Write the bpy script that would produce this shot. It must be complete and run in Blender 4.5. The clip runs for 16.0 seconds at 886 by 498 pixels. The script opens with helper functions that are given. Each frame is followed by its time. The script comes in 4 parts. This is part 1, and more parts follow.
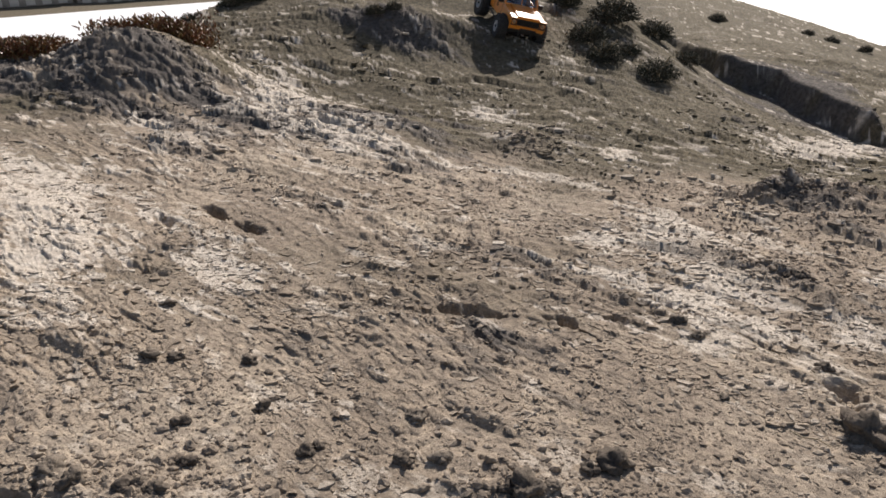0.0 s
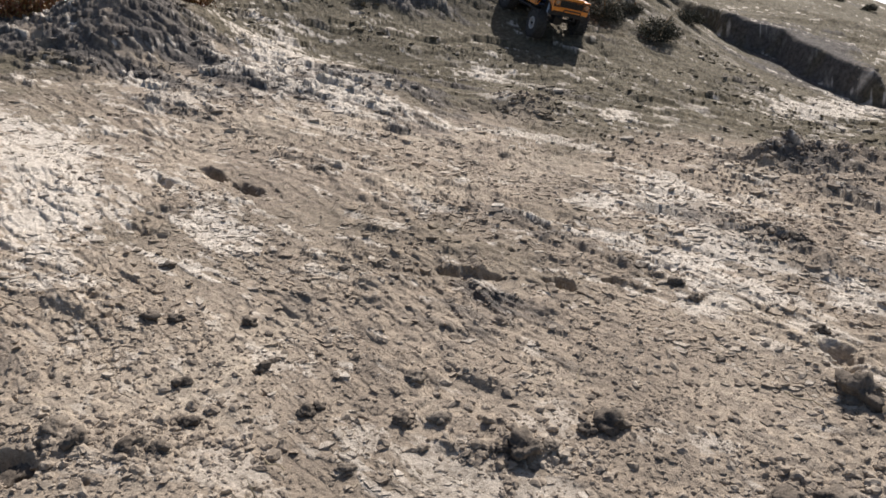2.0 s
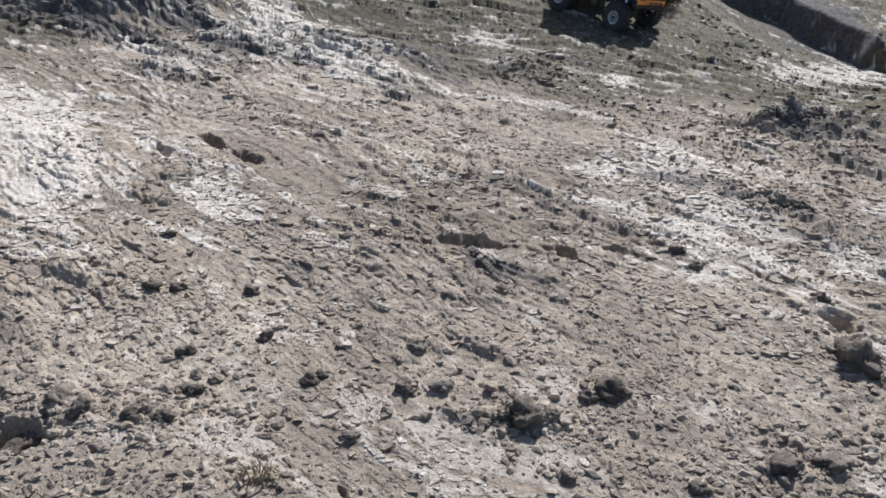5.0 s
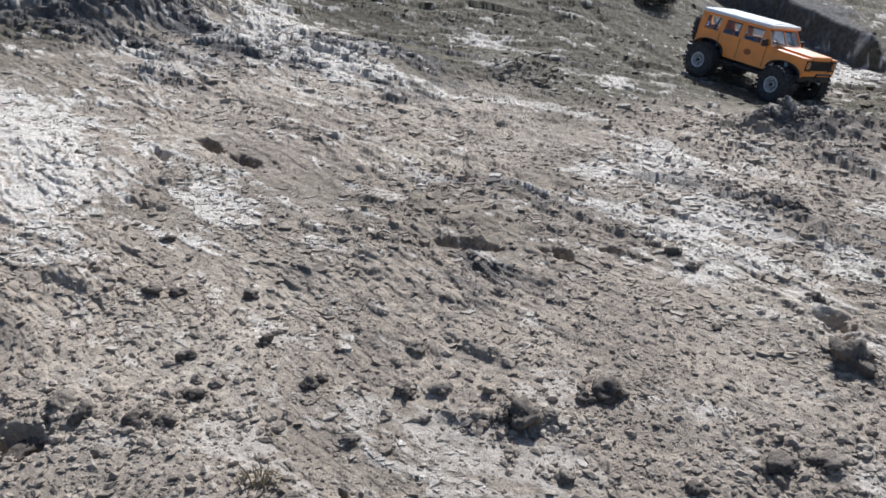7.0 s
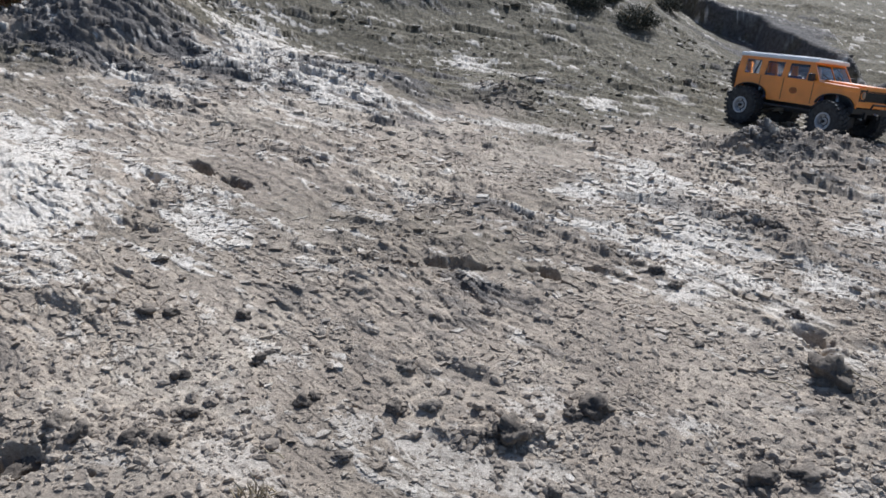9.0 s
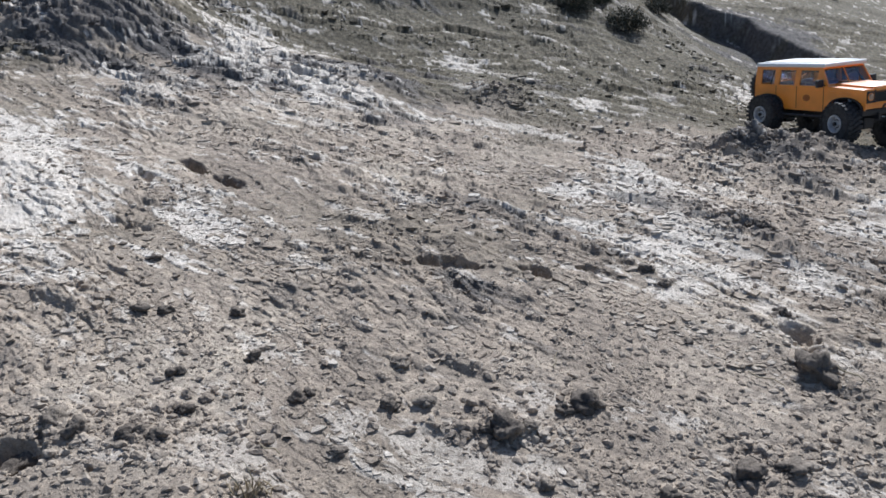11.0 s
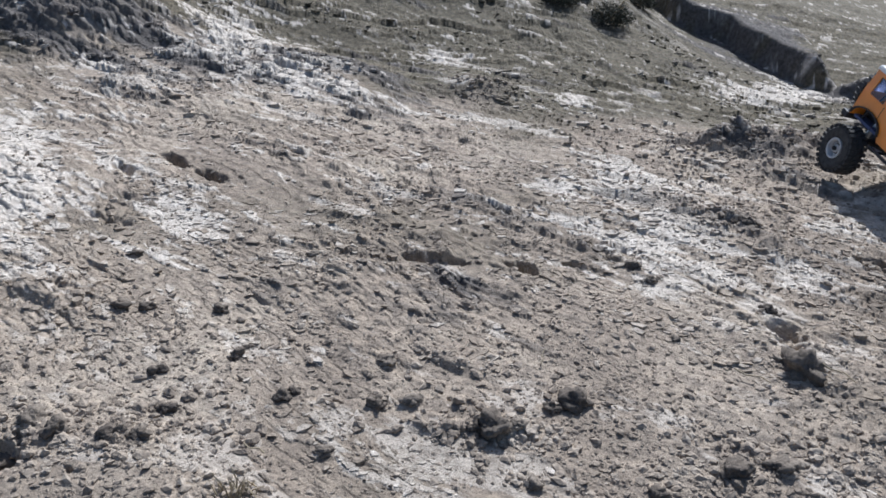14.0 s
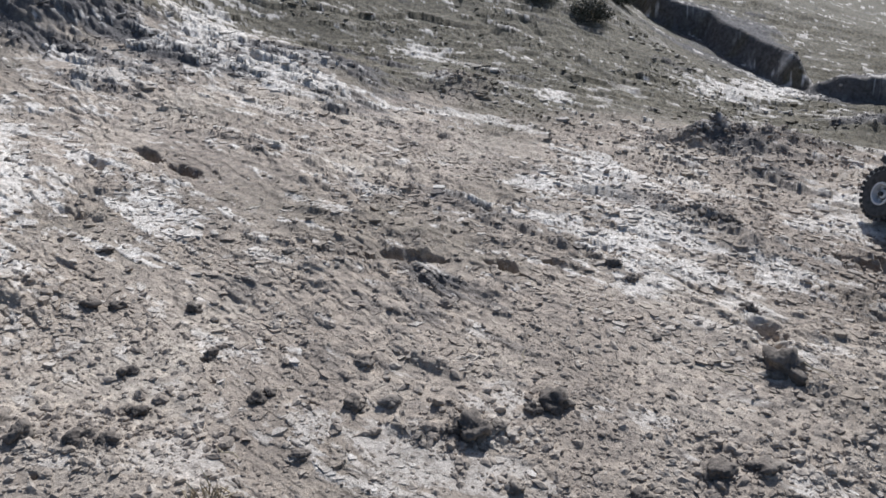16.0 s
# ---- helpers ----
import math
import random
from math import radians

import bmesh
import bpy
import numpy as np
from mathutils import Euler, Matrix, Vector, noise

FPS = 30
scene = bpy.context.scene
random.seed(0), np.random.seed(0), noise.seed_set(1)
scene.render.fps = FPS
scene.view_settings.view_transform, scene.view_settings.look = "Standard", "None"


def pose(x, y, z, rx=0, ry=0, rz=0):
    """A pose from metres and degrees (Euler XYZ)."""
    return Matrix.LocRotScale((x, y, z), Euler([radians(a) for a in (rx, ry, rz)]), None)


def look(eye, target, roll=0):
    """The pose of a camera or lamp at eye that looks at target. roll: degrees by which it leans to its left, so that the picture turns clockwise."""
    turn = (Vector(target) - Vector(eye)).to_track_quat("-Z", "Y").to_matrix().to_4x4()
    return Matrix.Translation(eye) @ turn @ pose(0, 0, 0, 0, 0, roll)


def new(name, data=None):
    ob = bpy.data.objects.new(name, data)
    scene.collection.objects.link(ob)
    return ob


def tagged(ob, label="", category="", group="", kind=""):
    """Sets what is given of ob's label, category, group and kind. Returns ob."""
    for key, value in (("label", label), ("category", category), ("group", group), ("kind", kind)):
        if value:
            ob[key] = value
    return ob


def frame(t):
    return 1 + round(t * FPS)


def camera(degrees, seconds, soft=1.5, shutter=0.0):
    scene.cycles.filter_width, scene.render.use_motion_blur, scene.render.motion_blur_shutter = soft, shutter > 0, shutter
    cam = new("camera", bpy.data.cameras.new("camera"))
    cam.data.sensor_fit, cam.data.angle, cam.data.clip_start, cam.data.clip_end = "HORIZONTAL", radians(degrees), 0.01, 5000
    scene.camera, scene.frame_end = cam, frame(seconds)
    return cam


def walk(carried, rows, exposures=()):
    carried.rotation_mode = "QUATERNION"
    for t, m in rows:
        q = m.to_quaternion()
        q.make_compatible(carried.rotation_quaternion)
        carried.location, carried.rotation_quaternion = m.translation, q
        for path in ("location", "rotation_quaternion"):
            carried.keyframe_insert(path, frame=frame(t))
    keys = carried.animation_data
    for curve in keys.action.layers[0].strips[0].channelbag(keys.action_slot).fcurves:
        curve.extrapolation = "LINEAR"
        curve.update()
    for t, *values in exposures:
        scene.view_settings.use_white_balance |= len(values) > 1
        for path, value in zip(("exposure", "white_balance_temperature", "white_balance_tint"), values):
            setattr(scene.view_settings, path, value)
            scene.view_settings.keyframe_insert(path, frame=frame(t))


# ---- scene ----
cam = camera(58, 16.0, soft=1.65)


def hand_held(x, y, z, down, turn, lean):
    """A camera pose: degrees it looks down, turns right and leans right."""
    return pose(x, y, z) @ pose(0, 0, 0, 0, 0, -turn) @ pose(0, 0, 0, 90 - down) @ pose(0, 0, 0, 0, 0, -lean)


# seconds, place, looking down, turned right, leaning right
PATH = (
    (0.0, 0.000, 0.000, 0.620, 19.10, -0.00, 4.00),
    (0.5, 0.000, 0.001, 0.618, 19.79, -0.07, 4.02),
    (1.0, -0.001, -0.000, 0.619, 20.50, -0.04, 3.99),
    (1.5, -0.000, -0.000, 0.621, 21.21, -0.08, 4.01),
    (2.0, -0.000, -0.000, 0.623, 21.92, -0.12, 4.00),
    (2.5, 0.000, 0.000, 0.624, 22.55, -0.18, 4.03),
    (3.0, -0.001, -0.000, 0.625, 23.10, -0.15, 4.01),
    (3.5, -0.003, 0.001, 0.627, 23.59, -0.09, 3.93),
    (4.0, -0.004, 0.002, 0.627, 23.92, -0.08, 3.92),
    (6.5, -0.005, 0.002, 0.631, 24.70, -0.17, 4.38),
    (7.0, -0.005, -0.004, 0.635, 24.40, 0.05, 4.39),
    (7.5, -0.006, -0.010, 0.638, 24.00, 0.35, 4.34),
    (8.0, -0.006, -0.016, 0.643, 23.61, 0.62, 4.32),
    (8.5, -0.007, -0.022, 0.645, 23.26, 0.91, 4.27),
    (9.0, -0.009, -0.027, 0.647, 23.10, 1.22, 4.16),
    (11.5, -0.018, -0.040, 0.649, 23.12, 2.29, 3.63),
    (12.0, -0.019, -0.039, 0.649, 23.13, 2.43, 3.58),
    (12.5, -0.018, -0.040, 0.650, 23.16, 2.50, 3.55),
    (13.0, -0.019, -0.035, 0.649, 23.28, 2.73, 3.40),
    (13.5, -0.019, -0.031, 0.648, 23.42, 3.06, 3.22),
    (14.0, -0.022, -0.027, 0.648, 23.62, 3.47, 3.01),
    (14.5, -0.023, -0.023, 0.647, 23.77, 3.84, 2.81),
    (15.0, -0.023, -0.017, 0.645, 23.87, 4.14, 2.67),
    (15.5, -0.025, -0.012, 0.644, 23.98, 4.58, 2.49),
    (16.0, -0.022, -0.006, 0.643, 24.04, 5.17, 2.28),
)
walk(cam, [(r[0], hand_held(*r[1:])) for r in PATH],
     exposures=((0.0, 0.10, 6650, 13), (1.5, 0.22, 6550, 12), (2.0, 0.29, 6400, 12), (3.0, 0.35, 6120, 11), (4.0, 0.38, 5850, 10),
                (6.5, 0.36, 5540, 9), (9.0, 0.34, 5490, 9), (16.0, 0.34, 5480, 10)))

# ---- light ----
SUN_HEIGHT, SUN_TURN = 41.0, 25.0
world = bpy.data.worlds.new("sky")
scene.world = world
world.use_nodes = True
sky = world.node_tree.nodes.new("ShaderNodeTexSky")
sky.sky_type, sky.sun_disc = "NISHITA", False
sky.sun_elevation, sky.sun_rotation = radians(SUN_HEIGHT), radians(SUN_TURN)
sky.dust_density = 2.0
back = world.node_tree.nodes["Background"]
back.inputs["Strength"].default_value = 0.075
world.node_tree.links.new(sky.outputs[0], back.inputs["Color"])
sun = new("sun", bpy.data.lights.new("sun", "SUN"))
sun.data.energy, sun.data.angle, sun.data.color = 5.0, radians(0.5), (1.0, 0.95, 0.88)
h, a = radians(SUN_HEIGHT), radians(SUN_TURN)
sun.matrix_world = look((10 * math.sin(a) * math.cos(h), 10 * math.cos(a) * math.cos(h), 10 * math.sin(h)), (0, 0, 0))

# ---- materials ----
def material(name):
    m = bpy.data.materials.new(name)
    m.use_nodes = True
    return m, m.node_tree.nodes, m.node_tree.links, m.node_tree.nodes["Principled BSDF"]


def noise_node(nodes, links, scale, detail=4.0, rough=0.6):
    where = nodes.new("ShaderNodeNewGeometry")
    n = nodes.new("ShaderNodeTexNoise")
    n.inputs["Scale"].default_value, n.inputs["Detail"].default_value, n.inputs["Roughness"].default_value = scale, detail, rough
    links.new(where.outputs["Position"], n.inputs["Vector"])
    return n


def own_noise(nodes, links, scale, detail=3.0):
    """Noise in the thing's own space, so that it moves with it."""
    where = nodes.new("ShaderNodeTexCoord")
    n = nodes.new("ShaderNodeTexNoise")
    n.inputs["Scale"].default_value, n.inputs["Detail"].default_value = scale, detail
    links.new(where.outputs["Object"], n.inputs["Vector"])
    return n


def ramp(nodes, links, source, stops):
    r = nodes.new("ShaderNodeValToRGB")
    while len(r.color_ramp.elements) < len(stops):
        r.color_ramp.elements.new(0.5)
    for e, (p, c) in zip(r.color_ramp.elements, stops):
        e.position, e.color = p, (*c, 1)
    links.new(source, r.inputs["Fac"])
    return r.outputs["Color"]


def mixed(nodes, links, fac, a, b, mode="MIX"):
    m = nodes.new("ShaderNodeMix")
    m.data_type, m.blend_type = "RGBA", mode
    for socket, value in ((m.inputs[0], fac), (m.inputs[6], a), (m.inputs[7], b)):
        if isinstance(value, (int, float)):
            socket.default_value = value
        elif isinstance(value, tuple):
            socket.default_value = (*value, 1)
        else:
            links.new(value, socket)
    return m.outputs[2]


def bumped(nodes, links, bsdf, source, strength, distance):
    b = nodes.new("ShaderNodeBump")
    b.inputs["Strength"].default_value, b.inputs["Distance"].default_value = strength, distance
    links.new(source, b.inputs["Height"])
    links.new(b.outputs["Normal"], bsdf.inputs["Normal"])


def soil_material():
    m, nodes, links, bsdf = material("dry_clay_soil")
    broad, grain, speck = (noise_node(nodes, links, s, d, 0.65) for s, d in ((3.0, 5.0), (60.0, 6.0), (420.0, 3.0)))
    brown = ramp(nodes, links, broad.outputs["Fac"], ((0.30, (0.275, 0.221, 0.168)), (0.52, (0.405, 0.330, 0.252)), (0.72, (0.500, 0.418, 0.322))))
    shade = ramp(nodes, links, grain.outputs["Fac"], ((0.30, (0.55, 0.55, 0.56)), (0.55, (1.0, 1.0, 1.0)), (0.75, (1.35, 1.32, 1.27))))
    brown = mixed(nodes, links, 1.0, brown, shade, "MULTIPLY")
    marks = nodes.new("ShaderNodeAttribute")
    marks.attribute_name = "marks"
    split = nodes.new("ShaderNodeSeparateColor")
    links.new(marks.outputs["Color"], split.inputs["Color"])
    olive = ramp(nodes, links, grain.outputs["Fac"], ((0.32, (0.046, 0.041, 0.024)), (0.5, (0.092, 0.078, 0.047)), (0.72, (0.180, 0.152, 0.096))))
    # dark clay tone, which also serves as painted shade on bank and knoll
    clay = ramp(nodes, links, grain.outputs["Fac"], ((0.35, (0.078, 0.068, 0.061)), (0.7, (0.190, 0.167, 0.146))))
    salt = ramp(nodes, links, grain.outputs["Fac"], ((0.30, (0.35, 0.295, 0.236)), (0.46, (0.62, 0.545, 0.455)), (0.68, (0.77, 0.702, 0.612))))
    c = mixed(nodes, links, split.outputs["Green"], brown, olive)
    c = mixed(nodes, links, split.outputs["Blue"], c, clay)
    c = mixed(nodes, links, split.outputs["Red"], c, salt)
    dots = ramp(nodes, links, speck.outputs["Fac"], ((0.30, (0.62, 0.60, 0.58)), (0.5, (1.0, 1.0, 1.0)), (0.72, (1.3, 1.3, 1.3))))
    c = mixed(nodes, links, 0.8, c, dots, "MULTIPLY")
    links.new(c, bsdf.inputs["Base Color"])
    bsdf.inputs["Roughness"].default_value = 0.93
    bsdf.inputs["Specular IOR Level"].default_value = 0.25
    rugged = noise_node(nodes, links, 110.0, 8.0, 0.75)
    bumped(nodes, links, bsdf, rugged.outputs["Fac"], 0.70, 0.011)
    return m


def plain(name, colour, rough=0.5, metal=0.0, vary=0.12, scale=60.0, coat=0.0):
    """Paint, rubber or metal with a little dust and unevenness."""
    m, nodes, links, bsdf = material(name)
    n = own_noise(nodes, links, scale, 4.0)
    dark, light = tuple(v * (1 - vary) for v in colour), tuple(min(1, v * (1 + vary) + 0.01 * vary) for v in colour)
    links.new(ramp(nodes, links, n.outputs["Fac"], ((0.35, dark), (0.65, light))), bsdf.inputs["Base Color"])
    r = nodes.new("ShaderNodeMapRange")
    r.inputs["To Min"].default_value, r.inputs["To Max"].default_value = max(0.03, rough - 0.1), min(1, rough + 0.1)
    links.new(n.outputs["Fac"], r.inputs["Value"])
    links.new(r.outputs["Result"], bsdf.inputs["Roughness"])
    bsdf.inputs["Metallic"].default_value, bsdf.inputs["Coat Weight"].default_value = metal, coat
    bsdf.inputs["Coat Roughness"].default_value = 0.38
    return m


def leafy(name, stops, rough=0.6):
    """Leaves whose colour differs from one to the next."""
    m, nodes, links, bsdf = material(name)
    g = nodes.new("ShaderNodeNewGeometry")
    links.new(ramp(nodes, links, g.outputs["Random Per Island"], stops), bsdf.inputs["Base Color"])
    bsdf.inputs["Roughness"].default_value = rough
    return m


def clear_glass():
    m, nodes, links, bsdf = material("clear_plastic_pane")
    bsdf.inputs["Base Color"].default_value = (0.86, 0.90, 0.97, 1)
    bsdf.inputs["Roughness"].default_value, bsdf.inputs["IOR"].default_value = 0.06, 1.45
    bsdf.inputs["Transmission Weight"].default_value = 1.0
    return m


# near-white diffuse colour in place of the overexposed glare on the water
def glare_material():
    m, nodes, links, bsdf = material("white_glare_water")
    n = noise_node(nodes, links, 0.05, 6.0)
    links.new(ramp(nodes, links, n.outputs["Fac"], ((0.3, (0.80, 0.80, 0.80)), (0.6, (0.90, 0.90, 0.89)))), bsdf.inputs["Base Color"])
    bsdf.inputs["Roughness"].default_value = 0.6
    return m


SOIL = soil_material()
ORANGE = plain("orange_paint", (0.86, 0.275, 0.012), 0.36, vary=0.07, scale=30, coat=1.0)
WHITE = plain("white_paint", (0.74, 0.73, 0.70), 0.38, vary=0.06, scale=40)
BLACK = plain("black_plastic", (0.022, 0.022, 0.024), 0.55, vary=0.3)
RUBBER = plain("dusty_rubber", (0.040, 0.039, 0.038), 0.82, vary=0.4, scale=120)
RIM = plain("pale_grey_rim", (0.50, 0.50, 0.50), 0.42, vary=0.12)
STEEL = plain("steel", (0.55, 0.55, 0.56), 0.35, metal=1.0)
LAMP = plain("clear_headlamp", (0.36, 0.25, 0.16), 0.15, vary=0.1, coat=0.6)
AMBER = plain("red_lamp", (0.35, 0.03, 0.02), 0.25, vary=0.1)
DARK_RED = plain("dark_badge", (0.36, 0.11, 0.02), 0.5, vary=0.2)
SEAT = plain("blue_grey_cloth", (0.11, 0.13, 0.24), 0.8, vary=0.2)
PANE = clear_glass()
GLARE_WHITE = glare_material()
SHRUB = leafy("dark_shrub_leaves", ((0.0, (0.028, 0.030, 0.018)), (0.6, (0.052, 0.052, 0.032)), (1.0, (0.085, 0.070, 0.045))), 0.9)
SUCCULENT = leafy("red_brown_succulent", ((0.0, (0.10, 0.035, 0.015)), (0.45, (0.22, 0.085, 0.03)), (0.75, (0.13, 0.10, 0.03)), (1.0, (0.30, 0.17, 0.07))), 0.45)
STRAW = leafy("dry_straw", ((0.0, (0.22, 0.17, 0.10)), (1.0, (0.46, 0.38, 0.25))), 0.8)
# ---- terrain ----
def _hash(ix, iy, seed):
    n = (ix * 374761393 + iy * 668265263 + seed * 974634777) & 0xFFFFFFFF
    n = ((n ^ (n >> 13)) * 1274126177) & 0xFFFFFFFF
    return ((n ^ (n >> 16)) & 0xFFFF) / 65535.0


def vnoise(x, y, seed=0):
    """Smooth noise from -1 to 1 with a cell of one unit."""
    ix, iy = np.floor(x).astype(np.int64), np.floor(y).astype(np.int64)
    fx, fy = x - ix, y - iy
    fx, fy = fx * fx * fx * (fx * (fx * 6 - 15) + 10), fy * fy * fy * (fy * (fy * 6 - 15) + 10)
    a, b = _hash(ix, iy, seed), _hash(ix + 1, iy, seed)
    c, d = _hash(ix, iy + 1, seed), _hash(ix + 1, iy + 1, seed)
    return (a + (b - a) * fx + (c - a) * fy + (a - b - c + d) * fx * fy) * 2 - 1


def fbm(x, y, octaves, seed=0, gain=0.5):
    total, amp = 0.0, 1.0
    for k in range(octaves):
        c, s = math.cos(0.7 * k), math.sin(0.7 * k)
        total = total + amp * vnoise((x * c - y * s) * 2.03 ** k, (x * s + y * c) * 2.03 ** k, seed + k)
        amp *= gain
    return total


def sstep(a, b, v):
    t = np.clip((v - a) / (b - a), 0, 1)
    return t * t * (3 - 2 * t)


def blob(x, y, cx, cy, ra, rb, turn):
    """A soft oval bump, 1 in its middle and 0.37 at its rim."""
    c, s = math.cos(turn), math.sin(turn)
    u, v = (x - cx) * c + (y - cy) * s, -(x - cx) * s + (y - cy) * c
    return np.exp(-(u / ra) ** 2 - (v / rb) ** 2)


def ridge(x, y, ax, ay, bx, by, ha, hb, wide):
    """A spur from a to b whose height runs from ha to hb."""
    dx, dy = bx - ax, by - ay
    t = np.clip(((x - ax) * dx + (y - ay) * dy) / (dx * dx + dy * dy), 0, 1)
    d2 = (x - ax - t * dx) ** 2 + (y - ay - t * dy) ** 2
    return (ha + (hb - ha) * t) * np.exp(-d2 / wide ** 2)


BANK_A, BANK_B = (1.30, 4.20), (1.74, 3.02)


def large_form(x, y):
    """The hillside without its fine relief."""
    r = np.hypot(x, y)
    z = 0.03 + 0.045 * np.clip(y, -3, 12) - 0.10 * np.clip(x, -6, 6) - 0.042 * np.clip(x - 0.9, 0, 4) ** 2
    # the back slope steepens, then rolls over its crest
    up = np.clip(y - 2.68 + 0.10 * np.clip(-x, 0, 2), 0, None)
    rise = np.where(up < 1.0, 0.20 * up ** 2, 0.20 + 0.34 * (up - 1.0))
    rise = np.minimum(rise, 0.42) - 0.05 * np.clip(up - 1.6, 0, 3)
    z = z + rise * (1 - sstep(0.75, 1.5, x)) * sstep(-1.5, -0.45, x)
    # spur on the high side, and the bench of plants behind it
    z = z + ridge(x, y, -1.06, 3.06, -0.05, 2.42, 0.105, 0.03, 0.27)
    z = z + ridge(x, y, -2.3, 3.35, -1.06, 3.06, 0.030, 0.105, 0.28)
    z = z + 0.02 * blob(x, y, -1.9, 3.75, 0.8, 0.35, -0.2)
    z = z + 0.07 * blob(x, y, -1.12, 3.95, 0.22, 0.25, 0)
    # swale between the spur and the back slope
    z = z - 0.05 * blob(x, y, -0.35, 2.95, 0.7, 0.22, -0.45)
    # knolls on the back slope
    z = z + 0.10 * blob(x, y, -0.05, 3.62, 0.34, 0.14, -0.2)
    z = z + 0.06 * blob(x, y, -1.15, 4.4, 0.35, 0.25, 0.2)
    z = z + 0.025 * blob(x, y, -0.18, 2.80, 0.09, 0.05, 0)
    z = z + 0.045 * blob(x, y, 0.26, 2.36, 0.13, 0.08, -0.3)
    # the hollow where the car turns, and the crumbling heap beside it
    z = z - 0.05 * blob(x, y, 1.10, 2.36, 0.30, 0.32, 0)
    z = z + (0.064 + 0.030 * fbm(x * 11, y * 13, 3, 140)) * blob(x, y, 0.885, 1.86, 0.19, 0.13, -0.35)
    z = z + 0.025 * blob(x, y, 1.12, 1.60, 0.18, 0.28, 0)
    # a low broken rib in the crust, and two lumps of clay on the low side
    z = z + ridge(x, y, 0.52, 1.50, 0.67, 1.29, 0.010, 0.014, 0.060) * (1 + 0.4 * fbm(x * 16, y * 16, 3, 145))
    z = z + 0.085 * sstep(0.30, 0.62, blob(x, y, 2.02, 2.90, 0.30, 0.09, -0.12) + 0.08 * fbm(x * 9, y * 9, 2, 146))
    z = z + (0.05 + 0.03 * fbm(x * 12, y * 12, 3, 147)) * blob(x, y, 1.52, 2.15, 0.13, 0.10, -0.3)
    # two shallow ruts down the back slope
    for off in (-0.085, 0.085):
        z = z - 0.011 * np.exp(-((x + 0.30 * (y - 2.55) - 0.73 - off + 0.008 * vnoise(y * 9, y * 0, 148)) / 0.020) ** 2) * sstep(2.25, 2.45, y) * (1 - sstep(3.1, 3.3, y))
    # eroded bank: the near side is washed out below a steep face
    dx, dy = BANK_B[0] - BANK_A[0], BANK_B[1] - BANK_A[1]
    length = math.hypot(dx, dy)
    t = ((x - BANK_A[0]) * dx + (y - BANK_A[1]) * dy) / length
    s = -((x - BANK_A[0]) * dy - (y - BANK_A[1]) * dx) / length
    s = s + 0.05 * vnoise(t * 5, t * 0 + 3, 5) + 0.012 * vnoise(t * 14, t * 0 + 8, 6)
    beyond = (x - BANK_B[0]) * 0.966 - (y - BANK_B[1]) * 0.26
    along = sstep(-0.5, 0.4, t) * (1 - sstep(-0.05, 0.06, beyond + 0.02 * vnoise(x * 4, y * 4, 7)))
    z = z + 0.12 * along * sstep(-0.03, 0.03, s) * np.exp(-(np.clip(s, 0, 9) / 1.6) ** 2)
    z = z - 0.10 * sstep(-1.0, 0.2, t) * blob(x, y, 1.65, 3.0, 0.6, 0.7, 0)
    # open slope beyond the bank
    z = z + 0.055 * np.clip(y - 4.2, 0, 6) * sstep(1.25, 1.9, x)
    # the land ends in a slope down to the water and rises again on the far shore
    edge = 3.55 + 2.05 * sstep(-1.25, -0.55, x) + 3.4 * sstep(1.0, 1.5, x) + 0.25 * vnoise(x * 0.9, y * 0.9, 9)
    out = np.clip(np.maximum(y - edge, np.maximum(-x - 2.9, 0.0) * sstep(1.0, 3.0, y)), 0, None)
    z = z - 0.45 * np.clip(out, 0, 18)
    shore = sstep(300, 330, r + 12 * vnoise(x * 0.01, y * 0.01, 3)) * sstep(0, 60, y)
    z = z + shore * (8.5 + 1.2 * fbm(x * 0.02, y * 0.02, 3, 31))
    return z


# ovals on the ground: middle, half axes, turn; pits also have a depth
CRUST_A = (
    (-0.852, 1.657, 0.363, 0.131, -1.129),
    (-0.401, 1.337, 0.108, 0.049, -1.277),
    (-0.594, 1.143, 0.066, 0.025, -0.03),
    (-0.706, 1.543, 0.117, 0.047, -1.168),
    (-0.74, 1.385, 0.106, 0.071, -0.818),
    (-1.011, 1.946, 0.204, 0.075, -1.111),
    (0.485, 1.605, 0.100, 0.050, 1.436),
    (0.44, 1.262, 0.124, 0.079, -1.164),
    (0.345, 1.360, 0.085, 0.045, -0.75),
    (0.515, 1.180, 0.100, 0.036, -0.75),
    (0.568, 1.4, 0.127, 0.068, 1.358),
    (0.546, 1.058, 0.054, 0.029, 1.463),
    (0.33, 1.561, 0.060, 0.036, -1.286),
    (0.404, 1.116, 0.03, 0.028, -0.513),
    (0.452, 0.999, 0.031, 0.021, -0.706),
    (0.013, 0.714, 0.077, 0.052, -0.367),
)
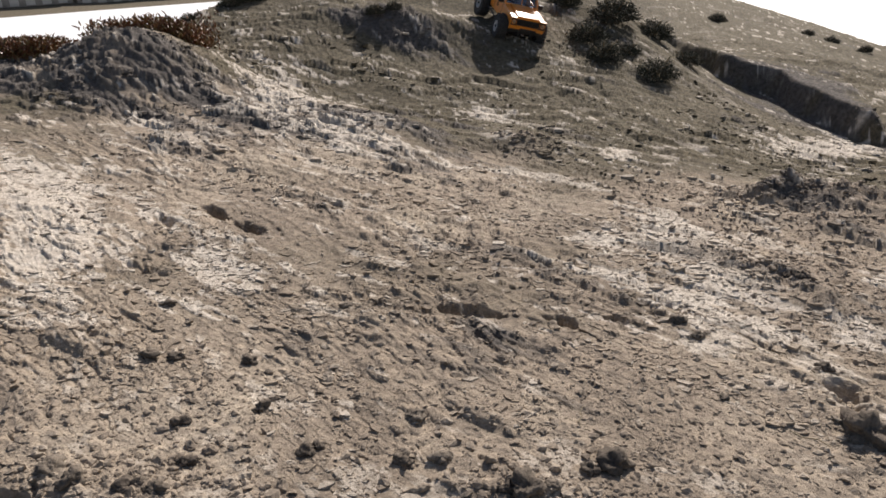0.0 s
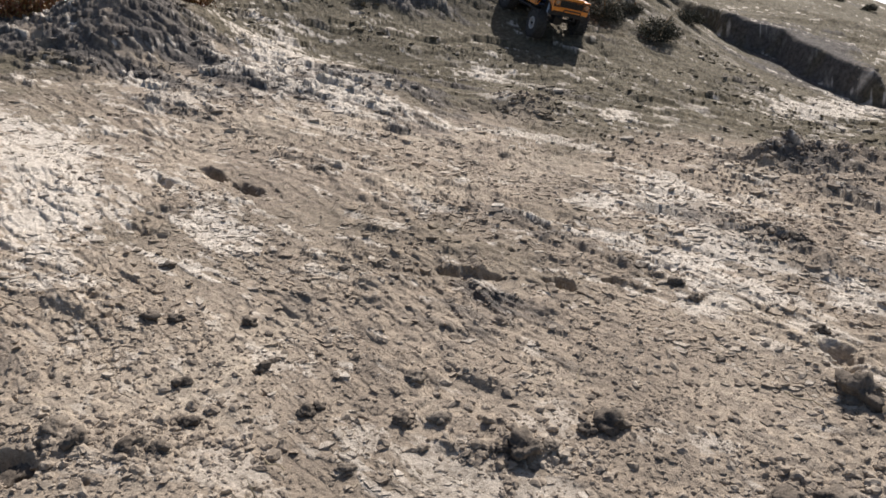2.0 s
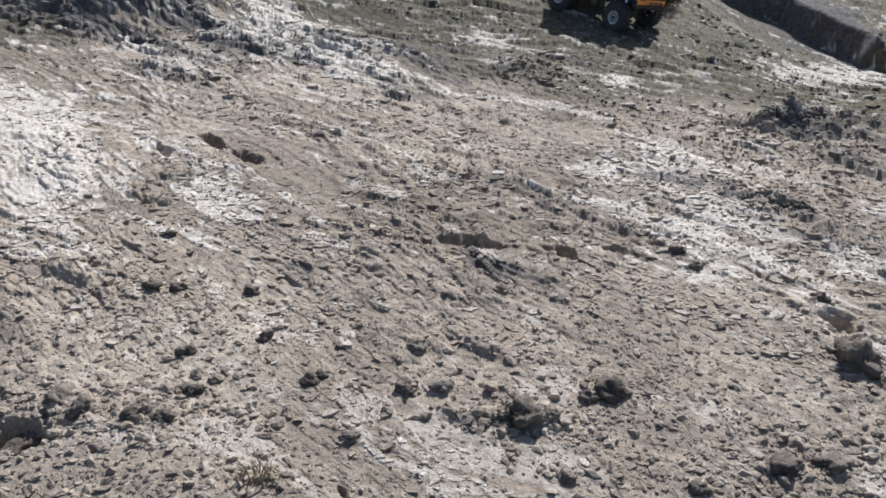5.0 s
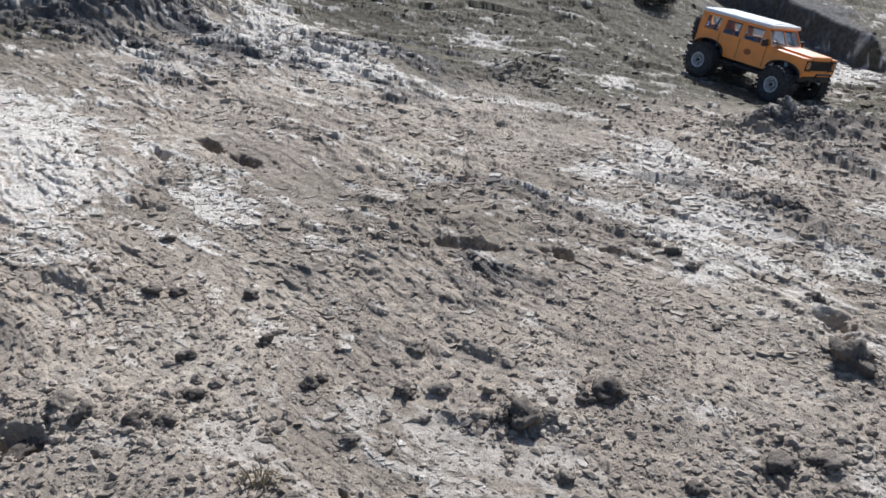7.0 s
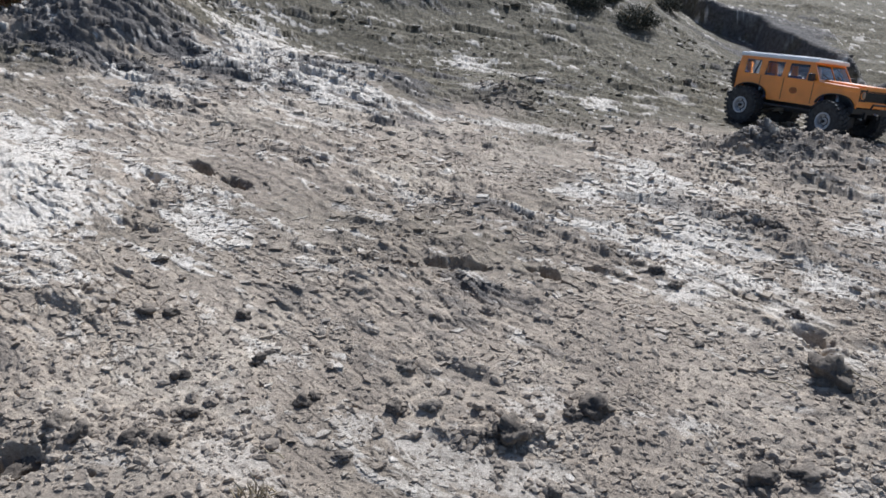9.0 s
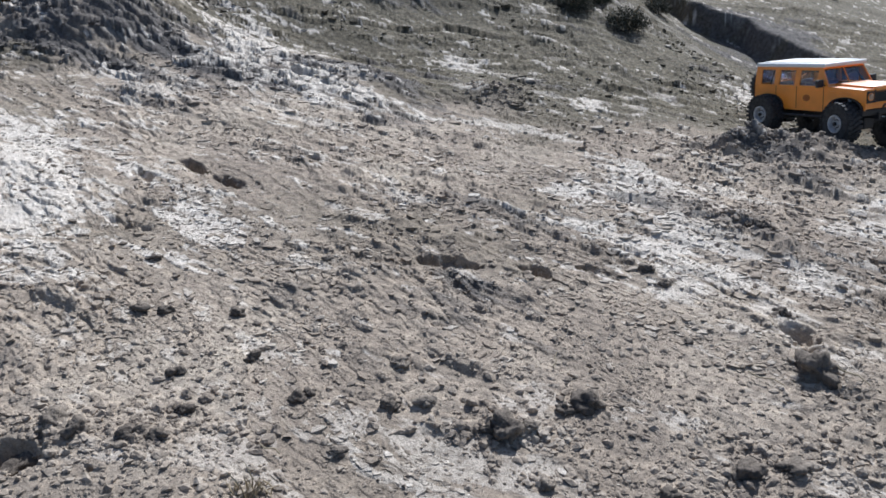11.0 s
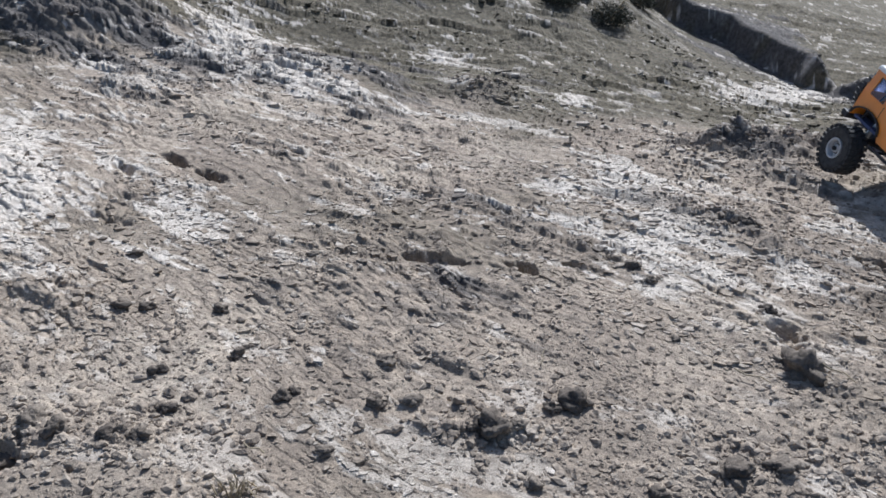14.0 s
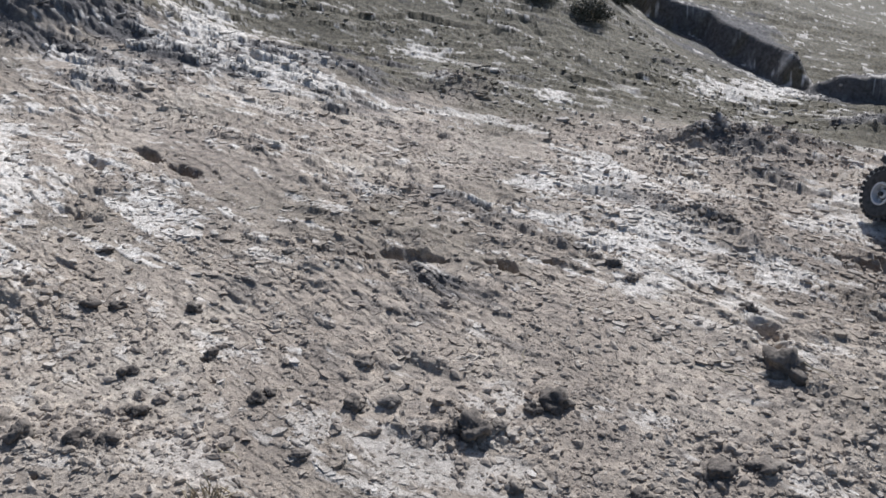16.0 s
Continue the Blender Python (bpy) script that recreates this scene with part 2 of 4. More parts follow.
CRUST_B = (
    (-0.372, 0.715, 0.049, 0.018, -0.349),
    (-0.268, 2.371, 0.234, 0.073, -0.825),
    (-0.527, 2.807, 0.384, 0.096, -1.307),
    (0.206, 2.849, 0.081, 0.058, -0.821),
    (0.541, 2.328, 0.067, 0.036, 1.458),
    (-0.87, 2.452, 0.144, 0.026, -0.85),
    (0.956, 1.403, 0.112, 0.078, 0.83),
    (0.111, 0.97, 0.019, 0.017, 0.802),
    (0.673, 1.192, 0.056, 0.038, 1.545),
    (1.407, 2.805, 0.27, 0.109, 0.729),
    (-0.247, 0.712, 0.048, 0.022, -0.746),
    (0.12, 0.827, 0.03, 0.025, 0.453),
    (-0.115, 0.781, 0.034, 0.027, -0.065),
)
PITS = (
    (-0.486, 1.678, 0.054, 0.019, -0.893, 0.03),
    (-0.404, 1.594, 0.047, 0.015, -0.812, 0.025),
    (-0.577, 1.618, 0.033, 0.014, -0.93, 0.02),
    (0.035, 1.21, 0.050, 0.017, -0.30, 0.018),
    (0.182, 1.187, 0.031, 0.016, -0.745, 0.018),
    (0.272, 1.21, 0.024, 0.012, -0.762, 0.012),
    (-0.545, 1.36, 0.045, 0.012, -0.539, 0.011),
    (-0.483, 0.728, 0.039, 0.022, -0.234, 0.025),
    (0.546, 0.985, 0.036, 0.022, -1.412, 0.02),
    (0.90, 1.205, 0.085, 0.030, -0.45, 0.032),
)
CLODS_A = (
    (0.188, 0.815, 0.0261),
    (-0.051, 0.895, 0.0142),
    (-0.065, 0.811, 0.0154),
    (-0.021, 0.813, 0.0141),
    (0.531, 0.880, 0.0426),
    (0.077, 0.761, 0.0231),
    (0.054, 0.762, 0.0136),
    (0.105, 0.764, 0.0123),
    (-0.485, 0.733, 0.0289),
    (-0.461, 0.782, 0.0193),
    (-0.427, 0.759, 0.0173),
    (-0.343, 0.882, 0.0123),
    (-0.313, 0.799, 0.0143),
    (0.347, 0.693, 0.0196),
    (0.405, 0.694, 0.0201),
    (0.377, 1.192, 0.0157),
    (0.395, 1.147, 0.0134),
    (0.371, 0.967, 0.0085),
)
CLODS_B = (
    (-0.289, 1.043, 0.0137),
    (0.645, 1.361, 0.0190),
    (-0.361, 0.748, 0.0154),
    (-0.328, 0.743, 0.0124),
    (-0.166, 1.208, 0.0113),
    (-0.432, 1.044, 0.0158),
    (-0.395, 1.044, 0.0105),
    (-0.179, 0.823, 0.0128),
    (-0.166, 0.835, 0.0101),
    (-0.248, 0.914, 0.0139),
    (0.154, 0.802, 0.0128),
    (0.107, 0.668, 0.0127),
    (0.244, 0.660, 0.0118),
    (-0.739, 1.602, 0.0103),
    (-0.124, 0.721, 0.0104),
    (0.551, 1.049, 0.0151),
    (-0.454, 1.219, 0.0119),
)
STREAK = -0.72


def streak_axes(x, y):
    c, s = math.cos(STREAK), math.sin(STREAK)
    return x * c + y * s, -x * s + y * c


def cells(u, v, seed):
    """Irregular plates of one unit: each point's plate number from 0 to 1, and its place across the plate."""
    iu, iv = np.floor(u).astype(np.int64), np.floor(v).astype(np.int64)
    best = np.full(u.shape, 9.0)
    pick, across = np.zeros(u.shape), np.zeros(u.shape)
    for a in (-1, 0, 1):
        for b in (-1, 0, 1):
            du = iu + a + 0.1 + 0.8 * _hash(iu + a, iv + b, seed) - u
            dv = iv + b + 0.1 + 0.8 * _hash(iu + a, iv + b, seed + 1) - v
            d = du * du + dv * dv
            nearer = d < best
            best = np.where(nearer, d, best)
            across = np.where(nearer, -dv, across)
            pick = np.where(nearer, _hash(iu + a, iv + b, seed + 2), pick)
    return pick, across


# length and width of the flakes that the crust and soil break into
FLAKES = ((0.095, 0.036, 160), (0.040, 0.0165, 164), (0.018, 0.0095, 168))


def flaking(x, y):
    """The plates of each size, in axes along and across the streaks."""
    u, v = streak_axes(x, y)
    wu = u + 0.03 * fbm(u * 4, v * 4, 2, 60, 0.3) + 0.003 * vnoise(u * 45, v * 60, 62)
    wv = v + 0.03 * fbm(u * 3.5, v * 3.5, 2, 64, 0.3) + 0.002 * vnoise(u * 50, v * 65, 66)
    return wu, wv, [cells(wu / a, wv / b, seed) for a, b, seed in FLAKES]


def soil_marks(x, y, plates=None):
    """How much pale crust, olive growth and dark clay lies on the ground. The clay tone also paints shade on bank and
    knoll.
    """
    u, v = streak_axes(x, y)
    wu, wv, plates = plates or flaking(x, y)
    near = np.hypot(x, y) < 14
    b = np.zeros_like(x)
    for cx, cy, ra, rb, turn in CRUST_A + CRUST_B:
        b = np.maximum(b, blob(x, y, cx, cy, 1.3 * ra, 1.35 * rb, turn))
    chips = 0.45 * (plates[0][0] - 0.5) + 0.60 * (plates[1][0] - 0.5) + 0.30 * (plates[2][0] - 0.5)
    rough = 0.22 * fbm(u * 6, v * 18, 4, 40, 0.6) + chips
    crust = (0.45 + 0.5 * sstep(0.9, 1.25, y)) * sstep(0.40, 0.60, b + rough)
    # thin chips of crust scattered along the streaks
    crust = np.maximum(crust, 0.6 * sstep(0.55, 0.75, fbm(u * 4, v * 11, 3, 44, 0.7) - 0.35 + 0.9 * chips) * (1 - 0.7 * sstep(2.2, 3.0, y)))
    crust = crust * (1 - ridge(x, y, 0.52, 1.50, 0.67, 1.29, 0.85, 0.85, 0.060))
    spur = ridge(x, y, -1.42, 3.10, -0.30, 2.40, 1.0, 0.85, 0.30)
    olive = sstep(0.0, 0.6, 0.25 * fbm(x * 3, y * 3, 4, 50) + 0.80 * sstep(1.9, 2.8, y + 0.25 * x) - 0.5 * spur + 0.02)
    clay = sstep(0.30, 0.75, 1.0 * spur + 0.40 * fbm(u * 3, v * 10, 4, 55) + 0.35 * (plates[1][0] - 0.5) + 0.45 * blob(x, y, 0.90, 1.80, 0.16, 0.10, -0.2)
                 + 0.20 * blob(x, y, 0.80, 1.55, 0.40, 0.45, 0) + ridge(x, y, 0.50, 1.53, 0.67, 1.29, 0.55, 0.55, 0.06)
                 # first term darkens the bank face: its shade put into the clay tone
                 + 0.7 * blob(x, y, 1.62, 3.3, 0.25, 0.8, 0.35) + 0.6 * blob(x, y, 1.52, 2.15, 0.16, 0.12, -0.3) + 0.6 * blob(x, y, 2.02, 2.88, 0.35, 0.12, -0.12)
                 # shade on the knoll's near side, painted with the clay tone
                 + 0.8 * blob(x, y, -0.05, 3.56, 0.34, 0.12, -0.2))
    return np.clip(crust, 0, 1) * near, np.clip(olive, 0, 1) * 0.85, np.clip(clay, 0, 1) * near


def relief(x, y, crust, clay, plates):
    """Ledges, flakes, lumps and pits of the ground."""
    r = np.hypot(x, y)
    u, v = streak_axes(x, y)
    wu, wv, plates = plates
    z = 0.012 * fbm(wu * 1.6, wv * 3.2, 4, 1)
    for k, (wide, step, seed) in enumerate(((7.0, 0.0035, 70), (17.0, 0.0035, 75))):
        q = wide * wv + 1.5 * fbm(wu * wide * 0.22, wv * wide * 0.5, 3, seed)
        f = q - np.floor(q)
        mask = sstep(0.1, 0.6, fbm(wu * (1.5 + 2 * k), wv * (4 + 5 * k), 3, seed + 3) + 0.5 * clay)
        z = z + step * (1 + 1.2 * clay) * mask * (sstep(0.0, 0.12, f) - f) * sstep(0.7, 1.4, r)
    # flakes: each plate lies at its own height and dips away from the low side
    broken = sstep(-0.45, 0.35, fbm(wu * 2.6, wv * 5, 3, 80))
    side = sstep(0.15, 0.6, x)
    coarse = (0.10 + 0.35 * broken + 0.5 * crust + 1.7 * clay + 0.35 * side) * sstep(0.85, 1.5, r)
    middle = (0.25 + 0.60 * broken + 0.75 * clay + 0.35 * side - 0.10 * crust) * (0.20 + 0.80 * sstep(0.8, 1.35, r))
    fine = (0.35 + 0.65 * broken - 0.25 * crust) * (1 - sstep(1.9, 2.8, r)) * (0.5 + 0.5 * sstep(0.8, 1.3, r))
    for amount, high, (pick, across) in zip((coarse, middle, fine), (0.0052, 0.0048, 0.0024), plates):
        z = z + high * amount * (1.1 * pick ** 1.8 - 0.55 * across - 0.3)
    # treads on the back slope
    px, py = x + 0.04 * fbm(x * 4, y * 4, 2, 130, 0.3), y + 0.25 * x + 0.03 * fbm(x * 4, y * 4, 2, 132, 0.3)
    pick, across = cells(px / 0.20, py / 0.055, 172)
    z = z + 0.015 * sstep(2.0, 2.8, y + 0.2 * x) * sstep(-0.5, 0.4, fbm(x * 3, y * 7, 3, 134)) * (0.6 * pick - 0.7 * across)
    # rounded lumps where the soil is loose
    loose = sstep(-0.2, 0.5, fbm(x * 3.2, y * 3.2, 2, 83)) * (1 - 0.7 * crust) * (1 - sstep(1.5, 2.4, r))
    for size, amp, seed in ((0.048, 0.0085, 84), (0.022, 0.0062, 86)):
        lump = np.clip(vnoise(wu / size, wv / (0.8 * size), seed) - 0.15, 0, 1)
        z = z + amp * loose * np.sqrt(lump + 0.01)
    for cx, cy, ra, rb, turn, deep in PITS:
        z = z - deep * 1.1 * sstep(0.35, 0.8, blob(x, y, cx, cy, ra * 1.3, rb * 1.3, turn) + 0.30 * fbm(u * 28, v * 45, 3, 95))
    bank = blob(x, y, 1.55, 3.55, 0.32, 0.85, 0.35)
    return z * (1 - 0.75 * bank) * (1 - sstep(8, 14, r)) * (0.2 + 0.8 * sstep(-0.4, 0.35, y))


def height(x, y):
    x, y = np.atleast_1d(np.asarray(x, float)), np.atleast_1d(np.asarray(y, float))
    plates = flaking(x, y)
    crust, _, clay = soil_marks(x, y, plates)
    return large_form(x, y) + relief(x, y, crust, clay, plates)


# ---- the ground: one sheet, finest where the camera looks ----
def build_ground():
    front = np.radians(np.linspace(-37, 43, 1100))
    back = np.radians(np.linspace(43, 323, 90)[1:-1])
    angles = np.concatenate((front, back))
    radii = np.concatenate((np.geomspace(0.12, 0.55, 24)[:-1], np.geomspace(0.55, 1.3, 380)[:-1], np.geomspace(1.3, 5.5, 350), np.geomspace(5.5, 14, 90)[1:], np.geomspace(14, 4000, 46)[1:]))
    rr, aa = np.meshgrid(radii, angles, indexing="ij")
    x, y = (rr * np.sin(aa)).ravel(), (rr * np.cos(aa)).ravel()
    plates = flaking(x, y)
    crust, olive, clay = soil_marks(x, y, plates)
    z = large_form(x, y) + relief(x, y, crust, clay, plates)
    count, rings = len(angles), len(radii)
    centre = len(x)
    co = np.column_stack((np.append(x, 0), np.append(y, 0), np.append(z, height(0, 0)[0])))
    i, j = np.meshgrid(np.arange(rings - 1), np.arange(count), indexing="ij")
    k = (j + 1) % count
    quads = np.stack((i * count + j, (i + 1) * count + j, (i + 1) * count + k, i * count + k), -1).reshape(-1, 4)[:, ::-1]
    cap = np.array([(centre, (n + 1) % count, n) for n in range(count)])
    mesh = bpy.data.meshes.new("ground")
    mesh.vertices.add(len(co))
    mesh.vertices.foreach_set("co", co.ravel())
    loops = np.concatenate((quads.ravel(), cap.ravel()))
    mesh.loops.add(len(loops))
    mesh.loops.foreach_set("vertex_index", loops.astype(np.int32))
    sizes = np.concatenate((np.full(len(quads), 4), np.full(len(cap), 3)))
    mesh.polygons.add(len(sizes))
    mesh.polygons.foreach_set("loop_start", np.concatenate(((0,), np.cumsum(sizes)[:-1])).astype(np.int32))
    mesh.polygons.foreach_set("use_smooth", np.ones(len(sizes), bool))
    mesh.update(calc_edges=True)
    marks = mesh.attributes.new("marks", "FLOAT_COLOR", "POINT")
    data = np.ones((len(co), 4), np.float32)
    data[:-1, 0], data[:-1, 1], data[:-1, 2] = crust, olive, clay
    marks.data.foreach_set("color", data.ravel())
    mesh.materials.append(SOIL)
    tagged(new("ground", mesh), "dry crumbling clay hillside with pale crust patches", "ground", kind="structure")


build_ground()


# ---- helpers for things ----
def part(name, bm, mat, parent=None, label=""):
    """Link a bmesh as one mesh object, under a thing or part."""
    mesh = bpy.data.meshes.new(name)
    bm.normal_update()
    bm.to_mesh(mesh)
    bm.free()
    mesh.materials.append(mat)
    ob = new(name, mesh)
    ob.parent = parent
    if label:
        ob["label"] = label
    return ob


def smooth(ob, angle=40):
    for p in ob.data.polygons:
        p.use_smooth = True
    ob.data.set_sharp_from_angle(angle=radians(angle))
    return ob


def box(bm, x0, x1, y0, y1, z0, z1, bevel=0.0, shear=None):
    """A box, optionally bevelled and reshaped by shear(co)."""
    made = bmesh.ops.create_cube(bm, size=1.0)["verts"]
    for v in made:
        v.co = Vector((x0 + (v.co.x + 0.5) * (x1 - x0), y0 + (v.co.y + 0.5) * (y1 - y0), z0 + (v.co.z + 0.5) * (z1 - z0)))
        if shear:
            v.co = Vector(shear(v.co))
    if bevel:
        edges = list({e for v in made for e in v.link_edges})
        bmesh.ops.bevel(bm, geom=edges, offset=bevel, segments=2, profile=0.6, affect="EDGES")
    return bm


def slab(bm, outline, depth, place):
    """A flat outline made depth thick; place(a, b, d) gives the point in space."""
    front = [bm.verts.new(place(a, b, 0)) for a, b in outline]
    rear = [bm.verts.new(place(a, b, depth)) for a, b in outline]
    bm.faces.new(front)
    bm.faces.new(rear[::-1])
    for k in range(len(outline)):
        n = (k + 1) % len(outline)
        bm.faces.new((front[n], front[k], rear[k], rear[n]))
    return bm


def tube(bm, points, radius, sides=8):
    """A bent rod through points."""
    rings = []
    for k, p in enumerate(points):
        p = Vector(p)
        way = (Vector(points[min(k + 1, len(points) - 1)]) - Vector(points[max(k - 1, 0)])).normalized()
        side = way.cross(Vector((0.3, 0.2, 0.93))).normalized()
        up = side.cross(way)
        rings.append([bm.verts.new(p + radius * (math.cos(a) * side + math.sin(a) * up)) for a in (2 * math.pi * i / sides for i in range(sides))])
    for a, b in zip(rings, rings[1:]):
        for i in range(sides):
            bm.faces.new((a[i], a[(i + 1) % sides], b[(i + 1) % sides], b[i]))
    bm.faces.new(rings[0][::-1])
    bm.faces.new(rings[-1])
    return bm


def lathe(bm, profile, sides=40, closed=False):
    """A profile of (radius, y) turned about the y axis."""
    rings = [[bm.verts.new((r * math.cos(a), y, r * math.sin(a))) for a in (2 * math.pi * i / sides for i in range(sides))] for r, y in profile]
    pairs = list(zip(rings, rings[1:])) + ([(rings[-1], rings[0])] if closed else [])
    for a, b in pairs:
        for i in range(sides):
            bm.faces.new((a[i], b[i], b[(i + 1) % sides], a[(i + 1) % sides]))
    if not closed:
        bm.faces.new(rings[0])
        bm.faces.new(rings[-1][::-1])
    bmesh.ops.recalc_face_normals(bm, faces=bm.faces)
    return bm


# ---- the model car: x forward, y to its left, origin on the ground ----
HALF, TRACK, TYRE = 0.136, 0.091, 0.0545
BODY_Y = 0.078


def build_wheel(car, x, side):
    """One wheel; its own space has the axle along y and the outside at -y for side -1."""
    bm = bmesh.new()
    lathe(bm, ((0.012, -0.012), (0.014, 0.0), (0.012, 0.03)), 12)
    hub = part("wheel", bm, BLACK, car)
    hub.location = (x, side * TRACK, TYRE)
    bm = bmesh.new()
    lathe(bm, ((0.0225, 0.019), (0.030, 0.024), (0.048, 0.024), (0.0535, 0.019), (0.0545, 0.010), (0.0545, -0.010), (0.0535, -0.019),
               (0.048, -0.024), (0.030, -0.024), (0.0225, -0.019), (0.021, 0.0)), 48, True)
    for row, (y0, y1) in enumerate(((-0.024, -0.009), (-0.0075, 0.0075), (0.009, 0.024))):
        for i in range(26):
            a = 2 * math.pi * (i + 0.5 * (row % 2)) / 26
            c, s = math.cos(a), math.sin(a)
            twist = 0.004 if row == 1 else 0.0
            box(bm, 0.0515, 0.0578, y0, y1, -0.0042, 0.0042,
                shear=lambda p: (p.x * c - (p.z + twist * p.y / 0.0075) * s, p.y, p.x * s + (p.z + twist * p.y / 0.0075) * c))
    smooth(part("tyre", bm, RUBBER, hub, "knobbly dusty black tyre"), 35)
    bm = bmesh.new()
    o = side
    lathe(bm, ((0.0315, o * 0.0205), (0.0315, o * 0.0245), (0.0265, o * 0.0245), (0.0240, o * 0.018), (0.0235, o * 0.006), (0.0315, o * 0.006)), 36, True)
    for i in range(6):
        a = 2 * math.pi * i / 6
        c, s = math.cos(a), math.sin(a)
        box(bm, 0.008, 0.0255, *sorted((o * 0.008, o * 0.0135)), -0.0058, 0.0058, shear=lambda p: (p.x * c - p.z * s, p.y, p.x * s + p.z * c))
    lathe(bm, ((0.0125, o * 0.006), (0.0125, o * 0.0165), (0.009, o * 0.0185)), 20)
    for v in bm.verts:
        v.co.x, v.co.z = v.co.x * 0.78, v.co.z * 0.78
    smooth(part("rim", bm, RIM, hub, "pale grey dished rim"), 35)
    bm = bmesh.new()
    lathe(bm, ((0.0055, o * 0.018), (0.0055, o * 0.0245), (0.003, o * 0.026)), 6)
    part("wheel_nut", bm, BLACK, hub)
    for ob in hub.children:
        ob.data.transform(Matrix.Diagonal((0.945, 0.86, 0.945, 1)))
    return hub


def arch(cx, radius, floor, a0=180, a1=0, steps=10):
    """Points over a wheel opening, from behind to before."""
    pts = []
    for k in range(steps + 1):
        a = radians(a0 + (a1 - a0) * k / steps)
        pts.append((cx + radius * 1.08 * math.cos(a), floor + 0.72 * radius * max(0.0, math.sin(a)) ** 0.8))
    return pts


def build_car():
    car = tagged(new("model_car"), "orange four-wheel-drive model car with a white roof and knobbly tyres", "toy car")
    sill, belt, eave = 0.083, 0.150, 0.199
    lean = lambda z: BODY_Y - max(0.0, z - belt) * 0.16
    for side, word in ((-1, "right"), (1, "left")):
        place = lambda a, b, d: (a, side * (lean(b) - d), b)
        bm = bmesh.new()
        low = [(-0.193, 0.098)] + arch(-HALF, 0.050, 0.087, 170, 10) + [(-0.075, sill), (0.072, sill)] + arch(HALF, 0.050, 0.087, 170, 10)
        low += [(0.196, 0.092), (0.198, 0.140), (0.080, 0.149), (0.076, belt), (-0.193, belt)]
        slab(bm, low, 0.004, place)
        # pillars and the rail over the windows
        for quad in (((-0.193, belt), (-0.170, belt), (-0.172, 0.190), (-0.190, 0.190)), ((-0.118, belt), (-0.100, belt), (-0.100, 0.190), (-0.120, 0.190)),
                     ((-0.042, belt), (-0.024, belt), (-0.024, 0.190), (-0.042, 0.190)), ((0.036, belt), (0.078, belt), (0.052, 0.190), (0.038, 0.190)),
                     ((-0.190, 0.190), (0.052, 0.190), (0.047, eave), (-0.189, eave))):
            slab(bm, quad, 0.004, place)
        body_side = part("body_side", bm, ORANGE, car, "orange side panel with wheel openings")
        # raised panel lines of the doors
        for x in (-0.110, -0.033, 0.062):
            bm = bmesh.new()
            slab(bm, ((x, 0.088), (x + 0.0014, 0.088), (x + 0.0014, 0.148), (x, 0.148)), -0.0006, place)
            part("door_gap", bm, BLACK, body_side)
        for x0, x1, x2, x3 in ((-0.170, -0.118, -0.120, -0.172), (-0.100, -0.042, -0.042, -0.100), (-0.024, 0.036, 0.038, -0.024)):
            bm = bmesh.new()
            slab(bm, ((x0, belt), (x1, belt), (x2, 0.190), (x3, 0.190)), 0.001, lambda a, b, d: (a, side * (lean(b) - 0.002 - d), b))
            pane = part("side_window", bm, PANE, car, "clear plastic side window")
            pane.visible_shadow = False
        for cx in (-HALF, HALF):
            bm = bmesh.new()
            outer, inner = arch(cx, 0.054, 0.085, 172, 8, 12), arch(cx, 0.0495, 0.086, 172, 8, 12)
            slab(bm, outer + inner[::-1], -0.005, place)
            part("wheel_arch", bm, BLACK, car, "black wheel arch trim")
        bm = bmesh.new()
        slab(bm, [(0.004 + 0.013 * math.cos(k * math.pi / 6), 0.117 + 0.009 * math.sin(k * math.pi / 6)) for k in range(12)], -0.0005, place)
        part("badge", bm, DARK_RED, car, "dark round door badge")
        bm = bmesh.new()
        box(bm, 0.058, 0.066, *sorted((side * 0.082, side * 0.104)), 0.148, 0.168, 0.002)
        tube(bm, ((0.066, side * 0.077, 0.152), (0.064, side * 0.086, 0.156)), 0.002, 6)
        part("wing_mirror", bm, BLACK, car)
        bm = bmesh.new()
        tube(bm, ((-0.075, side * 0.084, 0.070), (0.075, side * 0.084, 0.070)), 0.0035)
        for x in (-0.05, 0.05):
            tube(bm, ((x, side * 0.084, 0.070), (x, side * 0.04, 0.074)), 0.003, 6)
        part("rock_slider", bm, BLACK, car, "black bar under the sill")
    # liners that close the wheel openings inside
    for x in (-HALF, HALF):
        for side in (-1, 1):
            bm = bmesh.new()
            box(bm, x - 0.056, x + 0.056, *sorted((side * 0.040, side * 0.044)), 0.080, 0.132)
            box(bm, x - 0.056, x + 0.056, *sorted((side * 0.044, side * 0.073)), 0.128, 0.132)
            part("wheel_liner", bm, BLACK, car)
    # bonnet, wings, front and rear
    bm = bmesh.new()
    box(bm, 0.076, 0.197, -0.052, 0.052, 0.140, 0.156, 0.003, lambda p: (p.x, p.y, p.z - (p.x - 0.076) * 0.035))
    smooth(part("bonnet", bm, ORANGE, car, "orange bonnet, slightly sloping forward"))
    for side in (-1, 1):
        bm = bmesh.new()
        box(bm, 0.076, 0.199, *sorted((side * 0.053, side * 0.0795)), 0.137, 0.150, 0.003, lambda p: (p.x, p.y, p.z - (p.x - 0.076) * 0.04))
        smooth(part("wing_top", bm, ORANGE, car))
        bm = bmesh.new()
        slab(bm, ((0.050, 0.096), (0.080, 0.096), (0.080, 0.146), (0.050, 0.146)), 0.006, lambda a, b, d: (0.200 - d, side * a, b))
        front_panel = part("lamp_panel", bm, ORANGE, car)
